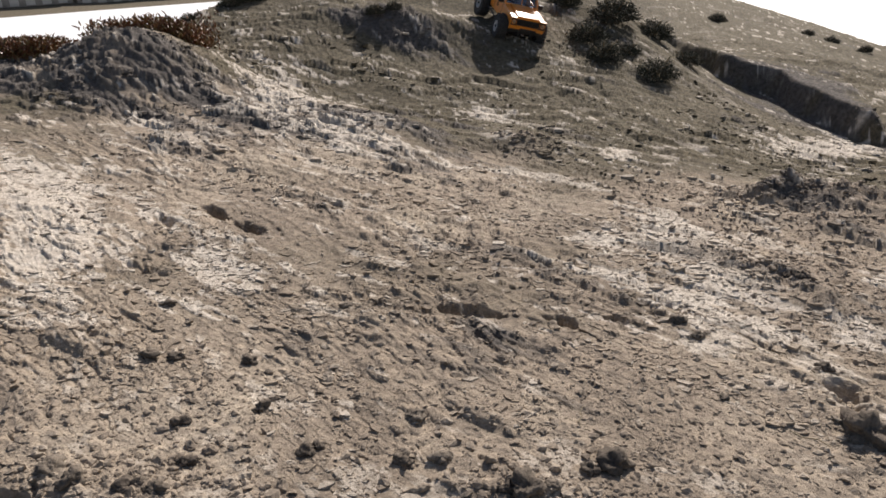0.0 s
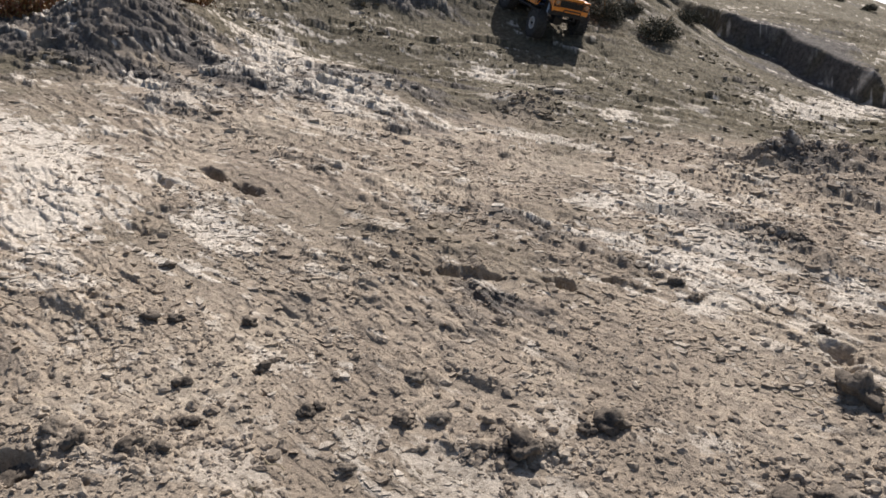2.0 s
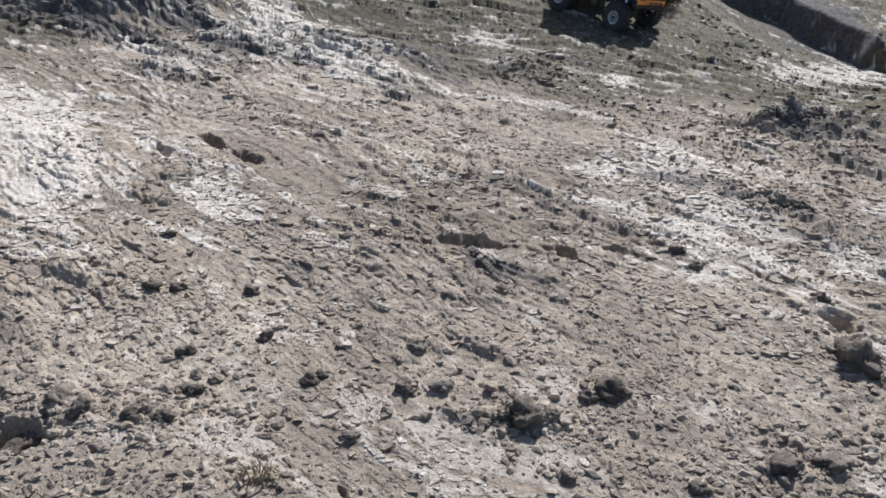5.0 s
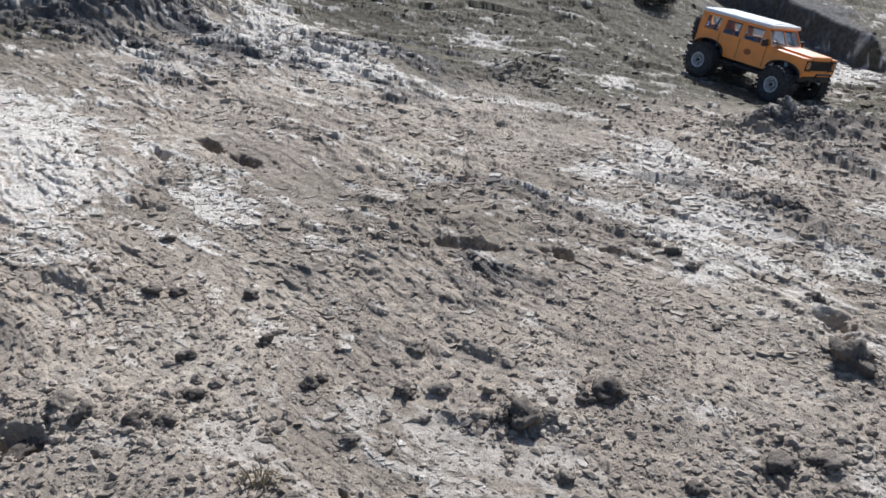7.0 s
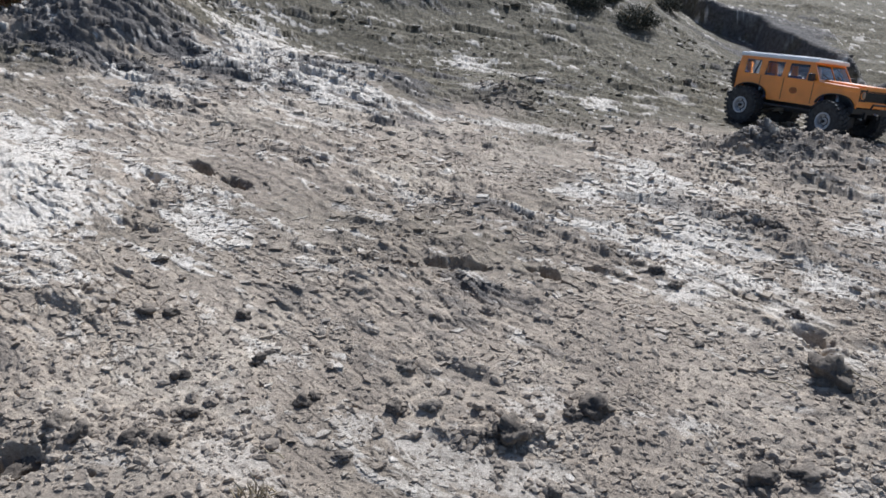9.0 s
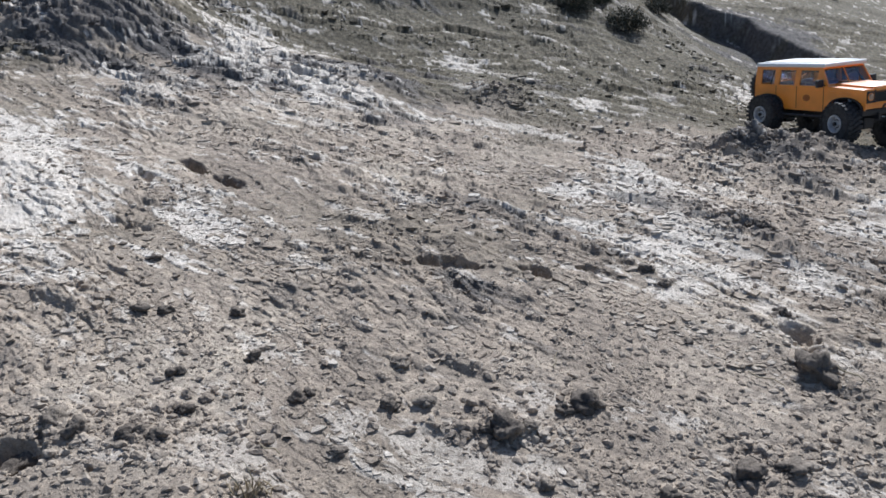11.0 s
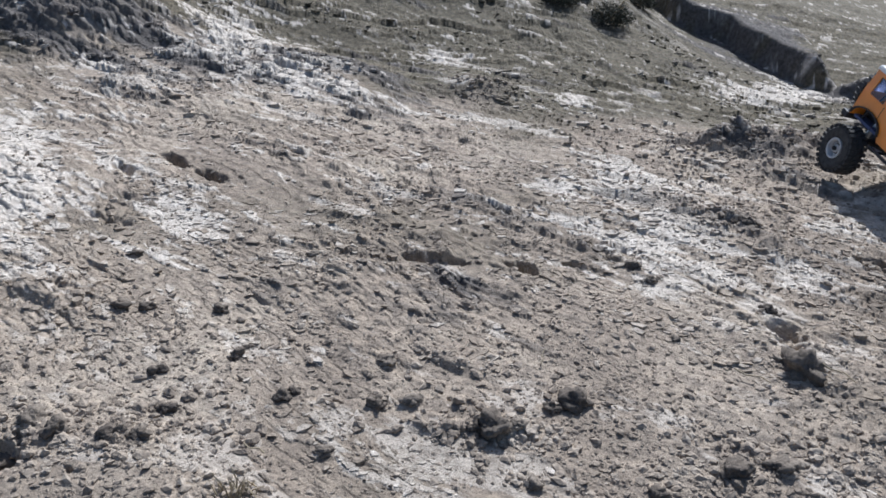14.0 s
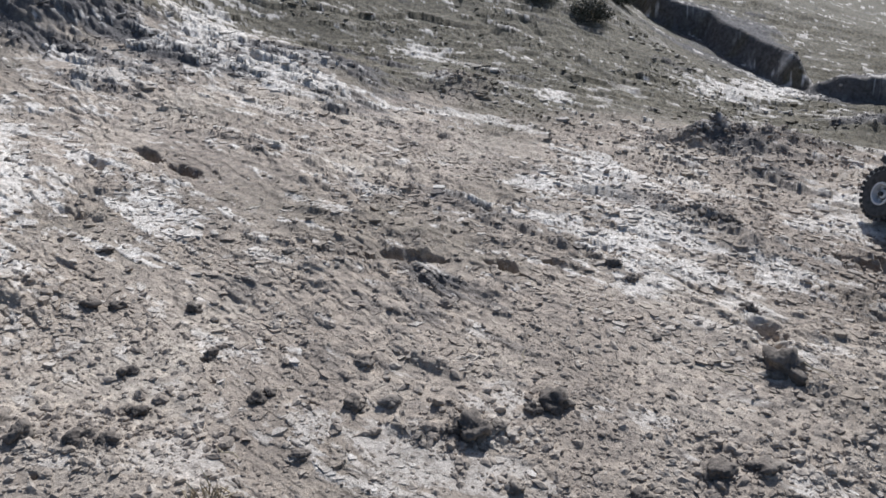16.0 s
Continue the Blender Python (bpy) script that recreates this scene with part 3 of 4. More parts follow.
        bm = bmesh.new()
        box(bm, 0.1995, 0.2015, *sorted((side * 0.054, side * 0.078)), 0.111, 0.141, 0.0005)
        part("lamp_surround", bm, BLACK, front_panel)
        bm = bmesh.new()
        lathe(bm, ((0.0080, 0.0), (0.0080, 0.003), (0.005, 0.0050)), 20)
        lamp = part("headlight", bm, LAMP, front_panel, "round clear headlight")
        lamp.matrix_basis = pose(0.2010, side * 0.066, 0.127, 0, 0, -90)
        bm = bmesh.new()
        lathe(bm, ((0.0098, 0.0), (0.0098, 0.002), (0.0080, 0.002), (0.0080, 0.0)), 20, True)
        ring = part("lamp_ring", bm, ORANGE, front_panel)
        ring.matrix_basis = pose(0.2012, side * 0.066, 0.127, 0, 0, -90)
    bm = bmesh.new()
    box(bm, 0.186, 0.1985, -0.052, 0.052, 0.096, 0.112)
    box(bm, 0.186, 0.1985, -0.052, 0.052, 0.142, 0.149)
    part("front_panel", bm, ORANGE, car)
    bm = bmesh.new()
    box(bm, 0.188, 0.196, -0.050, 0.050, 0.112, 0.142)
    for k in range(7):
        box(bm, 0.196, 0.1995, -0.048, 0.048, 0.1135 + 0.004 * k, 0.1155 + 0.004 * k)
    box(bm, 0.196, 0.201, -0.052, -0.048, 0.111, 0.143)
    box(bm, 0.196, 0.201, 0.048, 0.052, 0.111, 0.143)
    part("grille", bm, BLACK, car, "black slatted grille")
    bm = bmesh.new()
    box(bm, 0.198, 0.216, -0.082, 0.082, 0.078, 0.094, 0.003, lambda p: (p.x - 0.02 * abs(p.y / 0.08) ** 3, p.y, p.z))
    tube(bm, ((0.214, -0.040, 0.092), (0.217, -0.036, 0.106), (0.217, 0.036, 0.106), (0.214, 0.040, 0.092)), 0.0028)
    part("front_bumper", bm, BLACK, car, "black bumper with a tube hoop")
    bm = bmesh.new()
    tube(bm, ((0.214, -0.02, 0.083), (0.222, -0.02, 0.081), (0.222, -0.012, 0.081), (0.214, -0.012, 0.083)), 0.002, 6)
    part("tow_hook", bm, STEEL, car)
    # windscreen
    bm = bmesh.new()
    screen = lambda a, b, d: (0.076 - (b - 0.153) * 0.60 - d, a, b)
    for quad in (((-0.078, 0.150), (0.078, 0.150), (0.078, 0.155), (-0.078, 0.155)), ((-0.072, 0.193), (0.072, 0.193), (0.071, 0.199), (-0.071, 0.199)),
                 ((-0.078, 0.155), (-0.073, 0.155), (-0.068, 0.193), (-0.072, 0.193)), ((0.073, 0.155), (0.078, 0.155), (0.072, 0.193), (0.068, 0.193)),
                 ((-0.0015, 0.155), (0.0015, 0.155), (0.0015, 0.193), (-0.0015, 0.193))):
        slab(bm, quad, 0.004, screen)
    part("windscreen_frame", bm, ORANGE, car)
    for a, b in ((-0.073, -0.0015), (0.0015, 0.073)):
        bm = bmesh.new()
        slab(bm, ((a, 0.155), (b, 0.155), (b * 0.94, 0.193), (a * 0.94, 0.193)), 0.001, lambda p, q, d: (0.074 - (q - 0.153) * 0.60 - d, p, q))
        pane = part("windscreen", bm, PANE, car, "clear plastic windscreen")
        pane.visible_shadow = False
    for y in (-0.03, 0.03):
        bm = bmesh.new()
        tube(bm, ((0.076, y, 0.156), (0.068, y - 0.028, 0.170)), 0.0012, 5)
        part("wiper", bm, BLACK, car)
    bm = bmesh.new()
    box(bm, -0.196, 0.060, -0.0745, 0.0745, 0.198, 0.209, 0.004, lambda p: (p.x, p.y * (0.97 if p.z > 0.204 else 1), p.z))
    box(bm, -0.180, 0.045, -0.060, 0.060, 0.207, 0.2115, 0.002)
    smooth(part("roof", bm, WHITE, car, "white roof with a shallow raised middle"))
    # rear end
    bm = bmesh.new()
    back_wall = lambda a, b, d: (-0.194 + d, a, b)
    for quad in (((-0.078, 0.090), (0.078, 0.090), (0.078, 0.150), (-0.078, 0.150)), ((-0.078, 0.150), (-0.058, 0.150), (-0.054, 0.190), (-0.071, 0.190)),
                 ((0.058, 0.150), (0.078, 0.150), (0.071, 0.190), (0.054, 0.190)), ((-0.071, 0.190), (0.071, 0.190), (0.070, 0.199), (-0.070, 0.199))):
        slab(bm, quad, 0.004, back_wall)
    part("tailgate", bm, ORANGE, car)
    bm = bmesh.new()
    slab(bm, ((-0.058, 0.150), (0.058, 0.150), (0.054, 0.190), (-0.054, 0.190)), 0.001, lambda a, b, d: (-0.192 + d, a, b))
    part("rear_window", bm, PANE, car).visible_shadow = False
    bm = bmesh.new()
    lathe(bm, ((0.026, 0.014), (0.042, 0.018), (0.050, 0.010), (0.050, -0.010), (0.042, -0.018), (0.026, -0.014)), 36, True)
    for i in range(24):
        a = 2 * math.pi * i / 24
        c, s = math.cos(a), math.sin(a)
        box(bm, 0.048, 0.053, -0.014, 0.014, -0.0036, 0.0036, shear=lambda p: (p.x * c - p.z * s, p.y, p.x * s + p.z * c))
    spare = part("spare_tyre", bm, RUBBER, car, "black spare tyre on the tailgate")
    spare.data.transform(Matrix.Diagonal((0.92, 0.62, 0.92, 1)))
    spare.matrix_basis = pose(-0.207, -0.030, 0.140, 0, 0, 90)
    bm = bmesh.new()
    lathe(bm, ((0.024, 0.006), (0.024, 0.008), (0.010, 0.005), (0.010, -0.008)), 24)
    spare_rim = part("spare_rim", bm, RIM, spare)
    bm = bmesh.new()
    box(bm, -0.214, -0.192, -0.082, 0.082, 0.076, 0.091, 0.003)
    part("rear_bumper", bm, BLACK, car)
    for side in (-1, 1):
        bm = bmesh.new()
        box(bm, -0.1975, -0.193, *sorted((side * 0.062, side * 0.075)), 0.100, 0.124, 0.001)
        part("tail_light", bm, AMBER, car, "red tail light")
        bm = bmesh.new()
        box(bm, -0.217, -0.213, *sorted((side * 0.070, side * 0.078)), 0.081, 0.088, 0.0008)
        part("reflector", bm, LAMP, car)
    # interior and running gear
    bm = bmesh.new()
    box(bm, -0.185, 0.074, -0.070, 0.070, 0.088, 0.094)
    box(bm, 0.050, 0.074, -0.068, 0.068, 0.130, 0.152, 0.003)
    part("interior_floor", bm, SEAT, car)
    for x, y in ((0.005, -0.036), (0.005, 0.036), (-0.085, -0.036), (-0.085, 0.036)):
        bm = bmesh.new()
        box(bm, x - 0.02, x + 0.022, y - 0.024, y + 0.024, 0.094, 0.120, 0.004)
        box(bm, x - 0.030, x - 0.018, y - 0.024, y + 0.024, 0.118, 0.156, 0.004, lambda p: (p.x - (p.z - 0.118) * 0.2, p.y, p.z))
        part("seat", bm, SEAT, car, "blue-grey seat")
    bm = bmesh.new()
    for y in (-0.064, 0.064):
        tube(bm, ((-0.165, y, 0.094), (-0.130, y, 0.188), (0.030, y, 0.188), (0.062, y, 0.150)), 0.003)
        tube(bm, ((-0.035, y, 0.094), (-0.035, y, 0.188)), 0.003)
    tube(bm, ((-0.035, -0.064, 0.188), (-0.035, 0.064, 0.188)), 0.003)
    part("roll_cage", bm, BLACK, car)
    bm = bmesh.new()
    for y in (-0.028, 0.028):
        box(bm, -0.190, 0.200, y - 0.004, y + 0.004, 0.068, 0.084)
    box(bm, -0.05, 0.06, -0.03, 0.03, 0.056, 0.082, 0.004)
    box(bm, 0.085, 0.18, -0.05, 0.05, 0.086, 0.135, 0.004)
    part("chassis", bm, BLACK, car)
    for x in (-HALF, HALF):
        bm = bmesh.new()
        tube(bm, ((x, -0.080, TYRE), (x, 0.080, TYRE)), 0.0075, 10)
        box(bm, x - 0.018, x + 0.018, -0.030, 0.006, TYRE - 0.018, TYRE + 0.016, 0.006)
        part("axle", bm, BLACK, car)
        for y in (-0.056, 0.056):
            bm = bmesh.new()
            tube(bm, ((x, y, TYRE + 0.004), (x * 0.90, y * 0.86, 0.122)), 0.0062, 10)
            part("shock_absorber", bm, STEEL, car)
            bm = bmesh.new()
            tube(bm, ((x, y * 0.8, TYRE - 0.006), (x * 0.32, y * 0.62, 0.064)), 0.003, 6)
            part("suspension_link", bm, STEEL, car)
    wheels = [build_wheel(car, x, side) for x in (-HALF, HALF) for side in (-1, 1)]
    return car, wheels


CAR, WHEELS = build_car()


# ---- loose soil ----
def clod_shape(seed, level=2, rough=0.32, flat=1.0):
    """Points and triangles of one lump of about unit radius."""
    rnd = random.Random(seed)
    bm = bmesh.new()
    bmesh.ops.create_icosphere(bm, subdivisions=level, radius=1.0)
    off = Vector((rnd.uniform(-50, 50), rnd.uniform(-50, 50), rnd.uniform(-50, 50)))
    sx, sy, sz = rnd.uniform(0.8, 1.25), rnd.uniform(0.75, 1.1), rnd.uniform(0.5, 0.8) * flat
    for v in bm.verts:
        d = v.co.normalized()
        k = 1 + rough * noise.noise(d * 1.3 + off) + 0.6 * rough * abs(noise.noise(d * 3.1 + off)) + 0.35 * rough * noise.noise(d * 6.5 + off)
        v.co = Vector((d.x * sx, d.y * sy, d.z * sz)) * k
    return bm


def build_big_clods():
    for n, (x, y, size) in enumerate(CLODS_A + CLODS_B):
        size *= 0.74
        bm = clod_shape(n, 4, 0.85)
        rnd = random.Random(900 + n)
        turn = Matrix.Rotation(rnd.uniform(0, 6.28), 4, "Z")
        for v in bm.verts:
            v.co = turn @ v.co * size
        ob = part("soil_clod", bm, SHADED_CLOD)
        ob.location = (x, y, height(x, y)[0] + size * 0.12)
        for p in ob.data.polygons:
            p.use_smooth = True
        tagged(ob, "large rough clod of dry clay, coloured as its shaded side" if size > 0.02 else "small clod of dry clay", "soil clod", "clods on the slope")


def scattered(name, count, chooser, shapes, label, category, mat, seed):
    """Many lumps joined into one mesh."""
    rnd = np.random.RandomState(seed)
    x, y, size = chooser(rnd, count)
    z = height(x, y) + 0.10 * size
    turn, tilt = rnd.uniform(0, 6.28, len(x)), rnd.uniform(-0.5, 0.5, len(x))
    verts, faces, total = [], [], 0
    data = []
    for bm in shapes:
        bm.verts.index_update()
        data.append((np.array([v.co[:] for v in bm.verts]), np.array([[v.index for v in f.verts] for f in bm.faces])))
        bm.free()
    pick = rnd.randint(0, len(data), len(x))
    for k in range(len(x)):
        co, fa = data[pick[k]]
        c, s, ct, st = math.cos(turn[k]), math.sin(turn[k]), math.cos(tilt[k]), math.sin(tilt[k])
        p = co * size[k]
        p = np.column_stack((p[:, 0] * ct - p[:, 2] * st, p[:, 1], p[:, 0] * st + p[:, 2] * ct))
        verts.append(np.column_stack((p[:, 0] * c - p[:, 1] * s + x[k], p[:, 0] * s + p[:, 1] * c + y[k], p[:, 2] + z[k])))
        faces.append(fa + total)
        total += len(co)
    mesh = bpy.data.meshes.new(name)
    mesh.from_pydata(np.concatenate(verts), [], np.concatenate(faces).tolist())
    mesh.materials.append(mat)
    return tagged(new(name, mesh), label, category, kind="stuff")


def near_crumbs(rnd, count):
    a, r = np.radians(rnd.uniform(-36, 40, count)), 0.55 * (2.0 / 0.55) ** rnd.uniform(0, 1, count)
    x, y = r * np.sin(a), r * np.cos(a)
    keep = fbm(x * 5, y * 5, 3, 33) + rnd.uniform(-0.9, 0.9, count) + 0.5 * (y < 1.0) > 0.0
    size = 0.0013 * np.exp(rnd.exponential(0.45, count))
    return x[keep], y[keep], np.minimum(size, 0.0065)[keep]


def heap_lumps(rnd, count):
    spots = ((0.885, 1.86, 0.17, 0.09), (-0.42, 0.76, 0.13, 0.05), (0.64, 1.42, 0.09, 0.06), (0.08, 0.76, 0.07, 0.03), (0.26, 2.36, 0.12, 0.07), (0.40, 0.70, 0.10, 0.04))
    which = rnd.choice(len(spots), count, p=(0.30, 0.26, 0.14, 0.10, 0.10, 0.10))
    s = np.array(spots)[which]
    x, y = s[:, 0] + s[:, 2] * rnd.normal(0, 0.75, count), s[:, 1] + s[:, 3] * rnd.normal(0, 0.75, count)
    return x, y, np.minimum(0.0022 * np.exp(rnd.exponential(0.45, count)), 0.0075)


def slope_lumps(rnd, count):
    x, y = rnd.uniform(-1.5, 1.9, count), rnd.uniform(1.3, 4.2, count)
    keep = fbm(x * 3, y * 5, 3, 35) + rnd.uniform(-0.7, 0.7, count) > 0.15
    return x[keep], y[keep], np.minimum(0.0028 * np.exp(rnd.exponential(0.42, count)), 0.010)[keep]


def clod_material(name, low, middle, high):
    m, nodes, links, bsdf = material(name)
    broad, grain = noise_node(nodes, links, 14.0, 4.0), noise_node(nodes, links, 190.0, 4.0)
    c = ramp(nodes, links, broad.outputs["Fac"], ((0.32, low), (0.52, middle), (0.72, high)))
    s = ramp(nodes, links, grain.outputs["Fac"], ((0.3, (0.6, 0.6, 0.6)), (0.55, (1, 1, 1)), (0.75, (1.3, 1.3, 1.3))))
    links.new(mixed(nodes, links, 1.0, c, s, "MULTIPLY"), bsdf.inputs["Base Color"])
    bsdf.inputs["Roughness"].default_value, bsdf.inputs["Specular IOR Level"].default_value = 0.95, 0.2
    bumped(nodes, links, bsdf, grain.outputs["Fac"], 0.7, 0.004)
    return m


CLOD = clod_material("dry_clay_crumb", (0.22, 0.178, 0.138), (0.34, 0.280, 0.217), (0.47, 0.402, 0.325))
# big clods: crumb colour darkened, with their backlit shade put into it
SHADED_CLOD = clod_material("shaded_clay_clod", (0.095, 0.078, 0.064), (0.165, 0.136, 0.108), (0.27, 0.228, 0.182))
build_big_clods()
scattered("soil_crumbs", 26000, near_crumbs, [clod_shape(50 + k, 1, 0.95, 0.7) for k in range(10)], "small crumbs of dry soil on the slope", "soil", CLOD, 3)
scattered("heaped_lumps", 1700, heap_lumps, [clod_shape(70 + k, 2, 0.6) for k in range(10)], "heaped lumps of broken grey clay", "soil", CLOD, 4)
scattered("slope_lumps", 300, slope_lumps, [clod_shape(90 + k, 1, 0.9, 0.7) for k in range(10)], "scattered lumps of clay on the slope", "soil", CLOD, 5)


def build_flakes(count):
    """Thin broken plates of clay and crust, lying along the streaks with their low edge up."""
    rnd = np.random.RandomState(17)
    a, r = np.radians(rnd.uniform(-35, 40, count)), 0.62 * (3.6 / 0.62) ** (rnd.uniform(0, 1, count) ** 0.8)
    x, y = r * np.sin(a), r * np.cos(a)
    u, v = streak_axes(x, y)
    crust, olive, clay = soil_marks(x, y)
    keep = 1.3 * fbm(u * 4, v * 8, 3, 180) + rnd.uniform(-0.7, 0.7, count) + 0.5 * sstep(0.1, 0.6, x) + 0.4 * crust + 0.4 * clay - 0.7 * olive - 1.0 * (1 - sstep(0.8, 1.3, r)) > 0.20
    x, y, r = x[keep], y[keep], r[keep]
    n = len(x)
    long = np.minimum(0.0023 * np.exp(rnd.exponential(0.48, n)), 0.014) * (0.5 + 0.35 * r)
    wide, thick = long * rnd.uniform(0.4, 0.75, n), np.minimum(long * rnd.uniform(0.12, 0.30, n), 0.0019)
    crust, olive, clay = crust[keep], olive[keep], clay[keep]
    crust = np.clip(crust * rnd.uniform(0.6, 1.2, n) + 0.45 * (rnd.uniform(0, 1, n) > 0.80), 0, 0.95)
    z = height(x, y)
    heading = STREAK + rnd.normal(0, 0.65, n)
    lift, side = rnd.normal(0.06, 0.10, n), rnd.normal(0, 0.08, n)
    sides = 6
    turn = np.linspace(0, 2 * math.pi, sides, endpoint=False)[None, :] + rnd.uniform(-0.45, 0.45, (n, sides))
    reach = rnd.uniform(0.45, 1.3, (n, sides))
    lu, lv = reach * np.cos(turn) * long[:, None], reach * np.sin(turn) * wide[:, None]
    rise = -lv * lift[:, None] + lu * side[:, None]
    c, s = np.cos(heading)[:, None], np.sin(heading)[:, None]
    px, py = x[:, None] + lu * c - lv * s, y[:, None] + lu * s + lv * c
    top = z[:, None] + thick[:, None] * rnd.uniform(0.6, 1.0, (n, sides)) + rise
    low = z[:, None] - 0.006 + np.minimum(rise, 0)
    co = np.concatenate((np.stack((px, py, top), -1), np.stack((px, py, low), -1)), 1).reshape(-1, 3)
    faces = []
    for k in range(n):
        b = k * 2 * sides
        faces.append(tuple(range(b, b + sides)))
        faces.extend((b + (i + 1) % sides, b + i, b + sides + i, b + sides + (i + 1) % sides) for i in range(sides))
    mesh = bpy.data.meshes.new("clay_flakes")
    mesh.from_pydata(co, [], faces)
    marks = mesh.attributes.new("marks", "FLOAT_COLOR", "POINT")
    data = np.ones((len(co), 4), np.float32)
    for k, value in enumerate((crust, olive, clay)):
        data[:, k] = np.repeat(value, 2 * sides)
    marks.data.foreach_set("color", data.ravel())
    mesh.materials.append(SOIL)
    tagged(new("clay_flakes", mesh), "thin broken flakes of dry clay and pale crust", "soil", kind="stuff")


build_flakes(60000)


# ---- plants ----
def add_blade(bm, base, way, length, wide, rnd, sides=3):
    """A tapered leaf with a bend."""
    side = way.cross(Vector((rnd.uniform(-1, 1), rnd.uniform(-1, 1), 0.3))).normalized()
    up = side.cross(way)
    bend = Vector((rnd.uniform(-0.3, 0.3), rnd.uniform(-0.3, 0.3), -0.15)) * length
    rings = []
    for t, w in ((0, 0.7), (0.5, 1.0)):
        c = base + way * length * t + bend * t * t
        rings.append([bm.verts.new(c + wide * w * (math.cos(a) * side + math.sin(a) * up)) for a in (2 * math.pi * i / sides for i in range(sides))])
    tip = bm.verts.new(base + way * length + bend)
    for i in range(sides):
        j = (i + 1) % sides
        bm.faces.new((rings[0][i], rings[0][j], rings[1][j], rings[1][i]))
        bm.faces.new((rings[1][i], rings[1][j], tip))


def build_shrub(x, y, size, seed):
    rnd = random.Random(seed)
    shrub = tagged(new("low_shrub"), "low dark rounded shrub on the slope", "shrub", "shrubs on the back slope")
    shrub.location = (x, y, height(x, y)[0] - 0.01)
    bm = bmesh.new()
    for k in range(9):
        a = rnd.uniform(0, 6.28)
        tip = Vector((math.cos(a) * 0.6, math.sin(a) * 0.6, rnd.uniform(0.4, 0.9))) * size
        tube(bm, ((0, 0, 0), tip * 0.5 + Vector((0, 0, 0.1 * size)), tip), 0.03 * size, 5)
    part("stem", bm, STRAW, shrub)
    bm = bmesh.new()
    for k in range(2000):
        d = Vector((rnd.gauss(0, 1), rnd.gauss(0, 1), abs(rnd.gauss(0, 0.9)) + 0.02)).normalized()
        off = 1 + 0.28 * noise.noise(d * 2.2 + Vector((seed, 0, 0)))
        base = Vector((d.x, d.y, d.z * 0.85)) * size * off * rnd.uniform(0.45, 0.97)
        way = (d * 0.6 + Vector((rnd.uniform(-1, 1), rnd.uniform(-1, 1), rnd.uniform(-0.6, 0.9)))).normalized()
        add_blade(bm, base, way, size * rnd.uniform(0.06, 0.13), size * rnd.uniform(0.016, 0.030), rnd)
    part("crown", bm, SHRUB, shrub)


for n, (x, y, size) in enumerate(((0.921, 3.33, 0.105), (0.700, 3.62, 0.100), (0.735, 3.45, 0.095), (0.856, 3.83, 0.13), (0.86, 3.53, 0.06),
                                  (0.655, 3.95, 0.09), (1.08, 3.95, 0.11), (1.17, 3.72, 0.08), (3.06, 6.20, 0.07), (2.15, 6.12, 0.08), (2.98, 6.43, 0.06), (3.15, 5.87, 0.06),
                                  # the last two are made-up scrub, standing in for the knoll's shaded hollow
                                  (-0.93, 4.02, 0.07), (-0.82, 4.06, 0.09), (-1.10, 3.88, 0.05), (-0.22, 3.60, 0.05), (-0.14, 3.62, 0.045))):
    build_shrub(x, y, size, n)


def build_ground_cover():
    rnd = random.Random(8)
    bm = bmesh.new()
    spots = []
    while len(spots) < 1500:
        x = rnd.uniform(-2.2, -0.90)
        y = 3.20 - 0.10 * (x + 1.2) + abs(rnd.gauss(0, 0.17))
        if vnoise(np.array([x * 5.0]), np.array([y * 5.0]), 12)[0] > -0.55:
            spots.append((x, y))
    zs = height([s[0] for s in spots], [s[1] for s in spots])
    for (x, y), z in zip(spots, zs):
        for k in range(10):
            way = Vector((rnd.gauss(0, 0.55), rnd.gauss(0, 0.55), 1)).normalized()
            add_blade(bm, Vector((x + rnd.gauss(0, 0.022), y + rnd.gauss(0, 0.022), z - 0.004 + 0.075 * rnd.random() ** 1.3)), way, rnd.uniform(0.012, 0.030), rnd.uniform(0.0025, 0.0045), rnd)
    mesh_ob = part("ground_cover_plants", bm, SUCCULENT)
    tagged(mesh_ob, "red-brown succulent ground cover along the crest", "plants", kind="stuff")


build_ground_cover()


def build_stubble():
    """Broken straw stubs and a few loose stalks."""
    rnd = random.Random(21)
    x0, y0 = -0.211, 0.655
    bm = bmesh.new()
    for k in range(46):
        x, y = x0 + rnd.gauss(0, 0.012), y0 + rnd.gauss(0, 0.008)
        way = Vector((rnd.gauss(0, 0.35), rnd.gauss(0, 0.3), 1)).normalized()
        add_blade(bm, Vector((x, y, height(x, y)[0] - 0.003)), way, rnd.uniform(0.012, 0.032), 0.0011, rnd)
    tagged(part("straw_stub", bm, STRAW), "tuft of broken dry straw in the soil", "dry grass")
    for x, y, turn, long in ((0.163, 0.905, 1.2, 0.030), (0.445, 0.865, 2.4, 0.05), (-0.20, 0.72, 2.6, 0.028), (0.56, 0.86, 2.0, 0.06)):
        z = height(x, y)[0] + 0.006
        bm = bmesh.new()
        c, s = math.cos(turn) * long / 2, math.sin(turn) * long / 2
        tube(bm, ((x - c, y - s, z), (x - 0.3 * c + 0.003, y - 0.3 * s, z + 0.004), (x + 0.3 * c - 0.002, y + 0.3 * s, z + 0.002), (x + c, y + s, z + 0.006)), 0.0009, 5)
        tagged(part("straw_stalk", bm, STRAW), "thin pale dry stalk lying on soil", "dry grass", "loose stalks")


build_stubble()

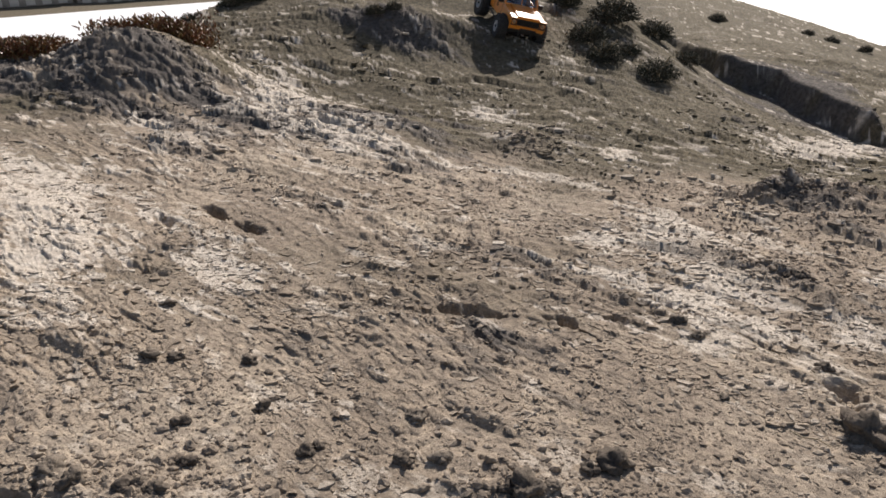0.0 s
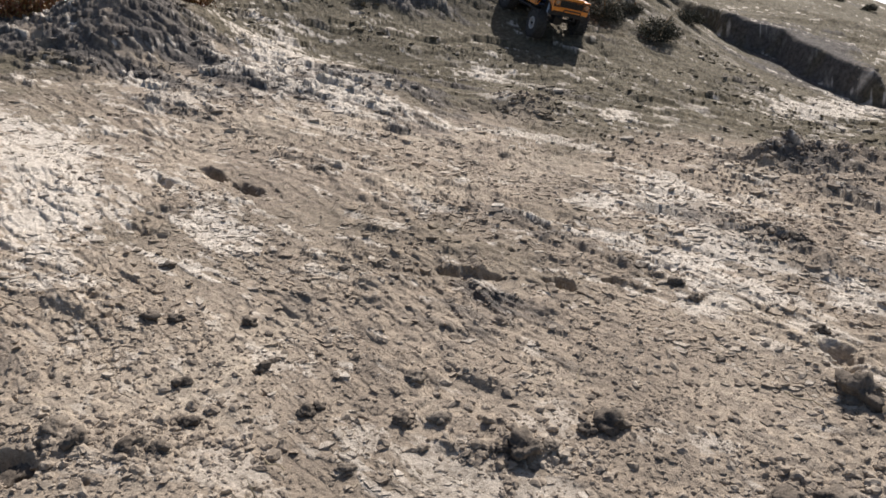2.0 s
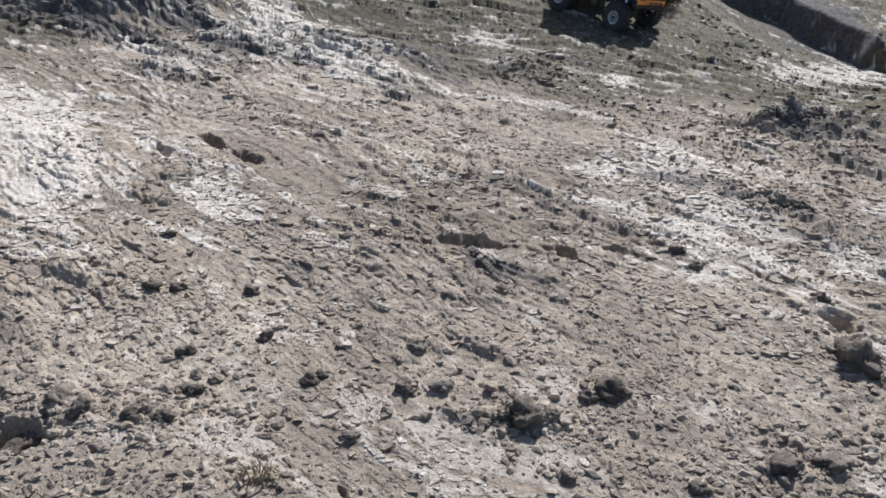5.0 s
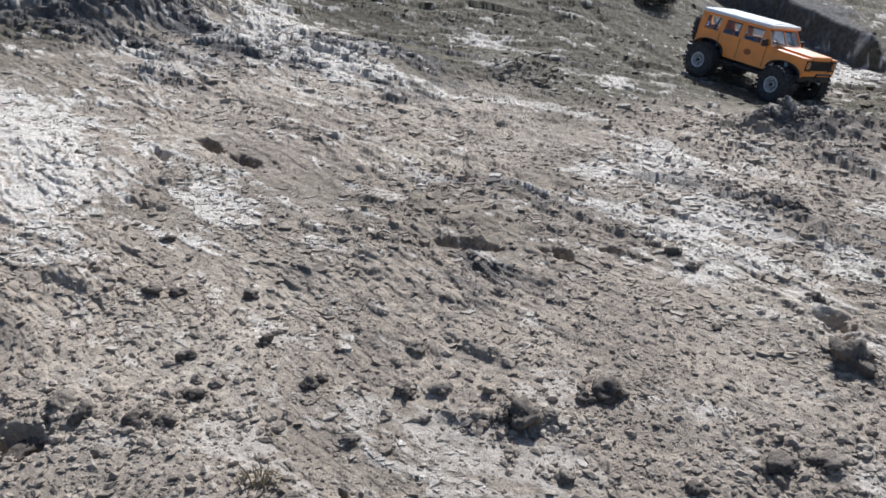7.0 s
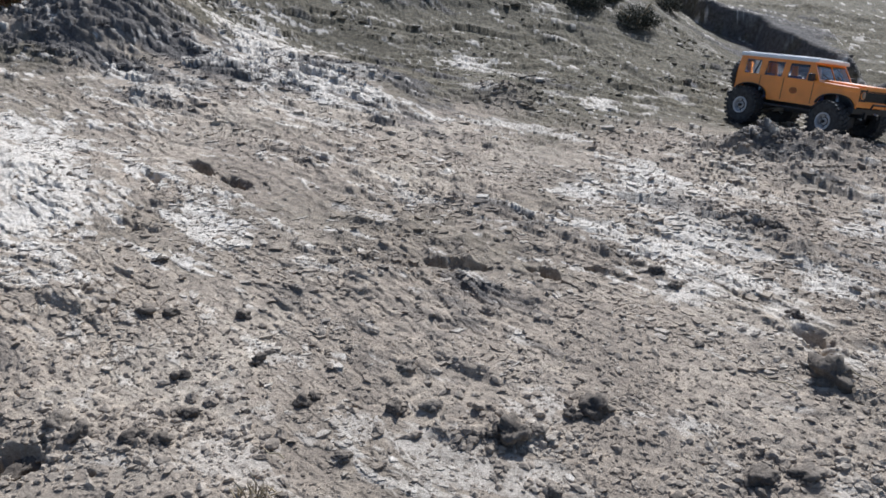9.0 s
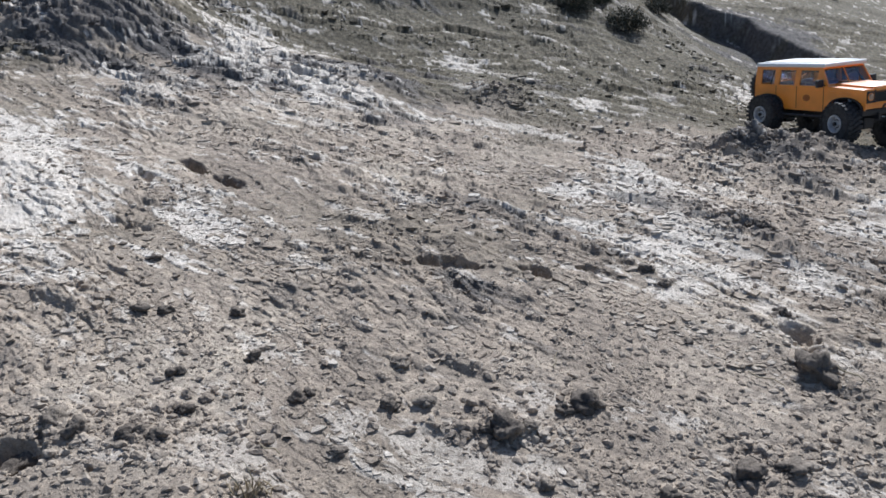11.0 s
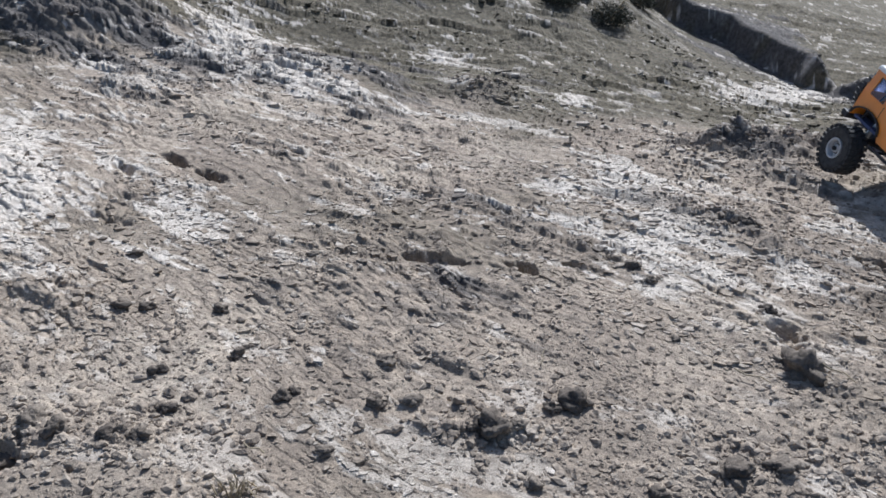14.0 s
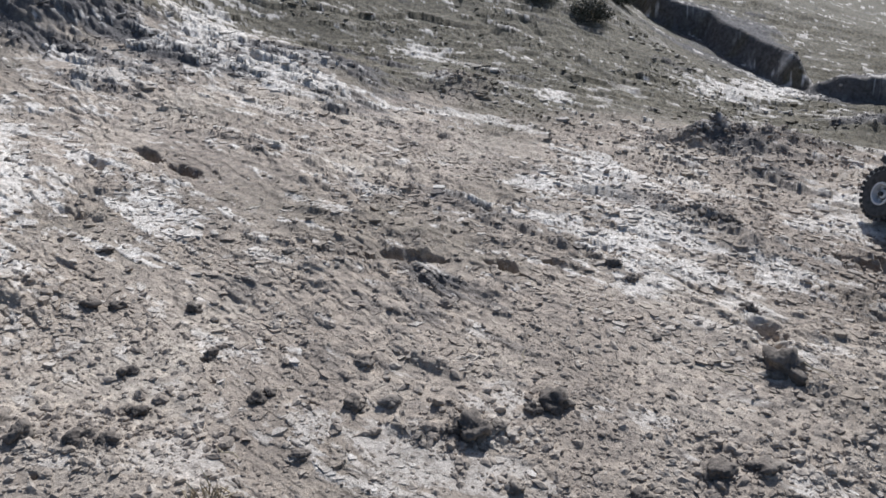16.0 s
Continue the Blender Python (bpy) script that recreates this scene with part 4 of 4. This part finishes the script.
# ---- the water below the hill, its glare put into a white colour, out to the far shore ----
bm = bmesh.new()
ring = [bm.verts.new((1200 * math.cos(k * math.pi / 24), 1200 * math.sin(k * math.pi / 24), -4.0)) for k in range(48)]
bm.faces.new(ring)
tagged(part("glare_water", bm, GLARE_WHITE), "water below the hill, its glare painted white", "salt flat", kind="structure")


# ---- low sheds on the far shore ----
def build_shed(turn):
    a = radians(turn)
    ring = 318.0
    x, y = ring * math.sin(a), ring * math.cos(a)
    shed = tagged(new("far_shed"), "long grey shed with pale doors on the far shore", "building", "sheds on the far shore")
    shed.matrix_basis = pose(x, y, large_form(np.array([x]), np.array([y]))[0] - 0.6, 0, 0, -turn)
    bm = bmesh.new()
    box(bm, -13, 13, -4, 4, 0, 4.6)
    part("wall", bm, SHED_WALL, shed)
    bm = bmesh.new()
    slab(bm, ((-4.6, 4.5), (4.6, 4.5), (0, 6.4)), 27.0, lambda p, q, d: (-13.5 + d, p, q))
    bmesh.ops.recalc_face_normals(bm, faces=bm.faces)
    part("roof", bm, SHED_ROOF, shed)
    for k in range(5):
        bm = bmesh.new()
        box(bm, -11.4 + 5 * k, -8.6 + 5 * k, -4.12, -3.9, 0.3, 3.6, 0.05)
        part("door", bm, SHED_DOOR, shed, "pale shed door")


SHED_WALL = plain("weathered_wall", (0.20, 0.18, 0.16), 0.9, vary=0.2, scale=0.6)
SHED_ROOF = plain("dull_roof", (0.16, 0.13, 0.12), 0.9, vary=0.2, scale=0.6)
SHED_DOOR = plain("pale_door", (0.42, 0.40, 0.37), 0.8, vary=0.1, scale=0.8)
for turn in (-35, -30, -25, -20, -15):
    build_shed(turn)


# ---- what moves: the car drives down the slope, its wheels roll ----
# seconds, place on the ground, roll, pitch, heading
DRIVE = (
    (0, 0.345, 3.690, 0.350, -15.8, 22.0, -79.2),
    (0.5, 0.372, 3.477, 0.284, -20.7, 22.2, -82.9),
    (1, 0.416, 3.407, 0.252, -21.0, 14.0, -78.5),
    (1.5, 0.430, 3.344, 0.236, -17.6, 11.0, -73.1),
    (2.5, 0.465, 3.355, 0.228, -14.0, 11.0, -69.0),
    (3.5, 0.515, 3.350, 0.218, -12.0, 12.0, -62.0),
    (4.2, 0.550, 3.310, 0.200, -10.0, 13.0, -56.0),
    (5.3, 0.680, 3.000, 0.130, -8.0, 14.0, -51.0),
    (6.5, 0.836, 2.577, 0.058, -5.1, 18.9, -48.3),
    (7, 0.986, 2.439, -0.010, -11.4, 7.6, -58.4),
    (7.5, 1.010, 2.358, -0.008, -10.9, 3.5, -59.3),
    (8, 1.027, 2.322, -0.007, -9.0, 2.4, -61.4),
    (9, 1.085, 2.169, -0.018, -13.2, -1.5, -61.5),
    (10.2, 1.130, 2.100, -0.012, -7.0, -5.0, -68.0),
    (11.5, 1.163, 2.037, -0.008, -0.3, -8.4, -75.8),
    (12.5, 1.121, 1.820, 0.012, -12.5, 6.8, -87.2),
    (13, 1.076, 1.692, 0.035, -14.6, 8.6, -88.1),
    (13.5, 1.058, 1.591, 0.032, -15.9, 13.1, -88.9),
    (14, 1.060, 1.501, 0.012, -16.1, 15.2, -89.0),
    (15, 1.065, 1.370, -0.012, -15.0, 15.0, -89.0),
    (16, 1.075, 1.270, -0.030, -14.0, 14.0, -89.0),
)


def drive_at(t):
    """The car's row at a time between two rows."""
    for a, b in zip(DRIVE, DRIVE[1:]):
        if t <= b[0]:
            k = (t - a[0]) / (b[0] - a[0])
            return [p + (q - p) * k for p, q in zip(a[1:], b[1:])]
    return DRIVE[-1][1:]


def motions():
    walk(CAR, [(r[0], pose(*r[1:])) for r in DRIVE])
    # wheels turn by the way driven, and their springs let them follow the ground
    times, way = [DRIVE[0][0]], [0.0]
    for a, b in zip(DRIVE, DRIVE[1:]):
        gone = math.dist(a[1:4], b[1:4])
        steps = max(1, math.ceil(gone / 0.06), math.ceil((b[0] - a[0]) / 0.5))
        for k in range(1, steps + 1):
            times.append(a[0] + (b[0] - a[0]) * k / steps)
            way.append(way[-1] + gone / steps)
    for wheel in WHEELS:
        x, y, z = wheel.location
        steer = -6 if x > 0 else 0
        rows = []
        for t, w in zip(times, way):
            feet = [pose(*drive_at(t)) @ Vector((x + d, y, 0)) for d in (-0.03, 0.0, 0.03)]
            ground = large_form(np.array([p.x for p in feet]), np.array([p.y for p in feet]))
            gap = max(g + 0.004 - p.z for g, p in zip(ground, feet))
            rows.append((t, pose(x, y, z + min(0.014, max(-0.030, gap)), 0, 0, steer) @ pose(0, 0, 0, 0, math.degrees(w / TYRE))))
        walk(wheel, rows)


motions()
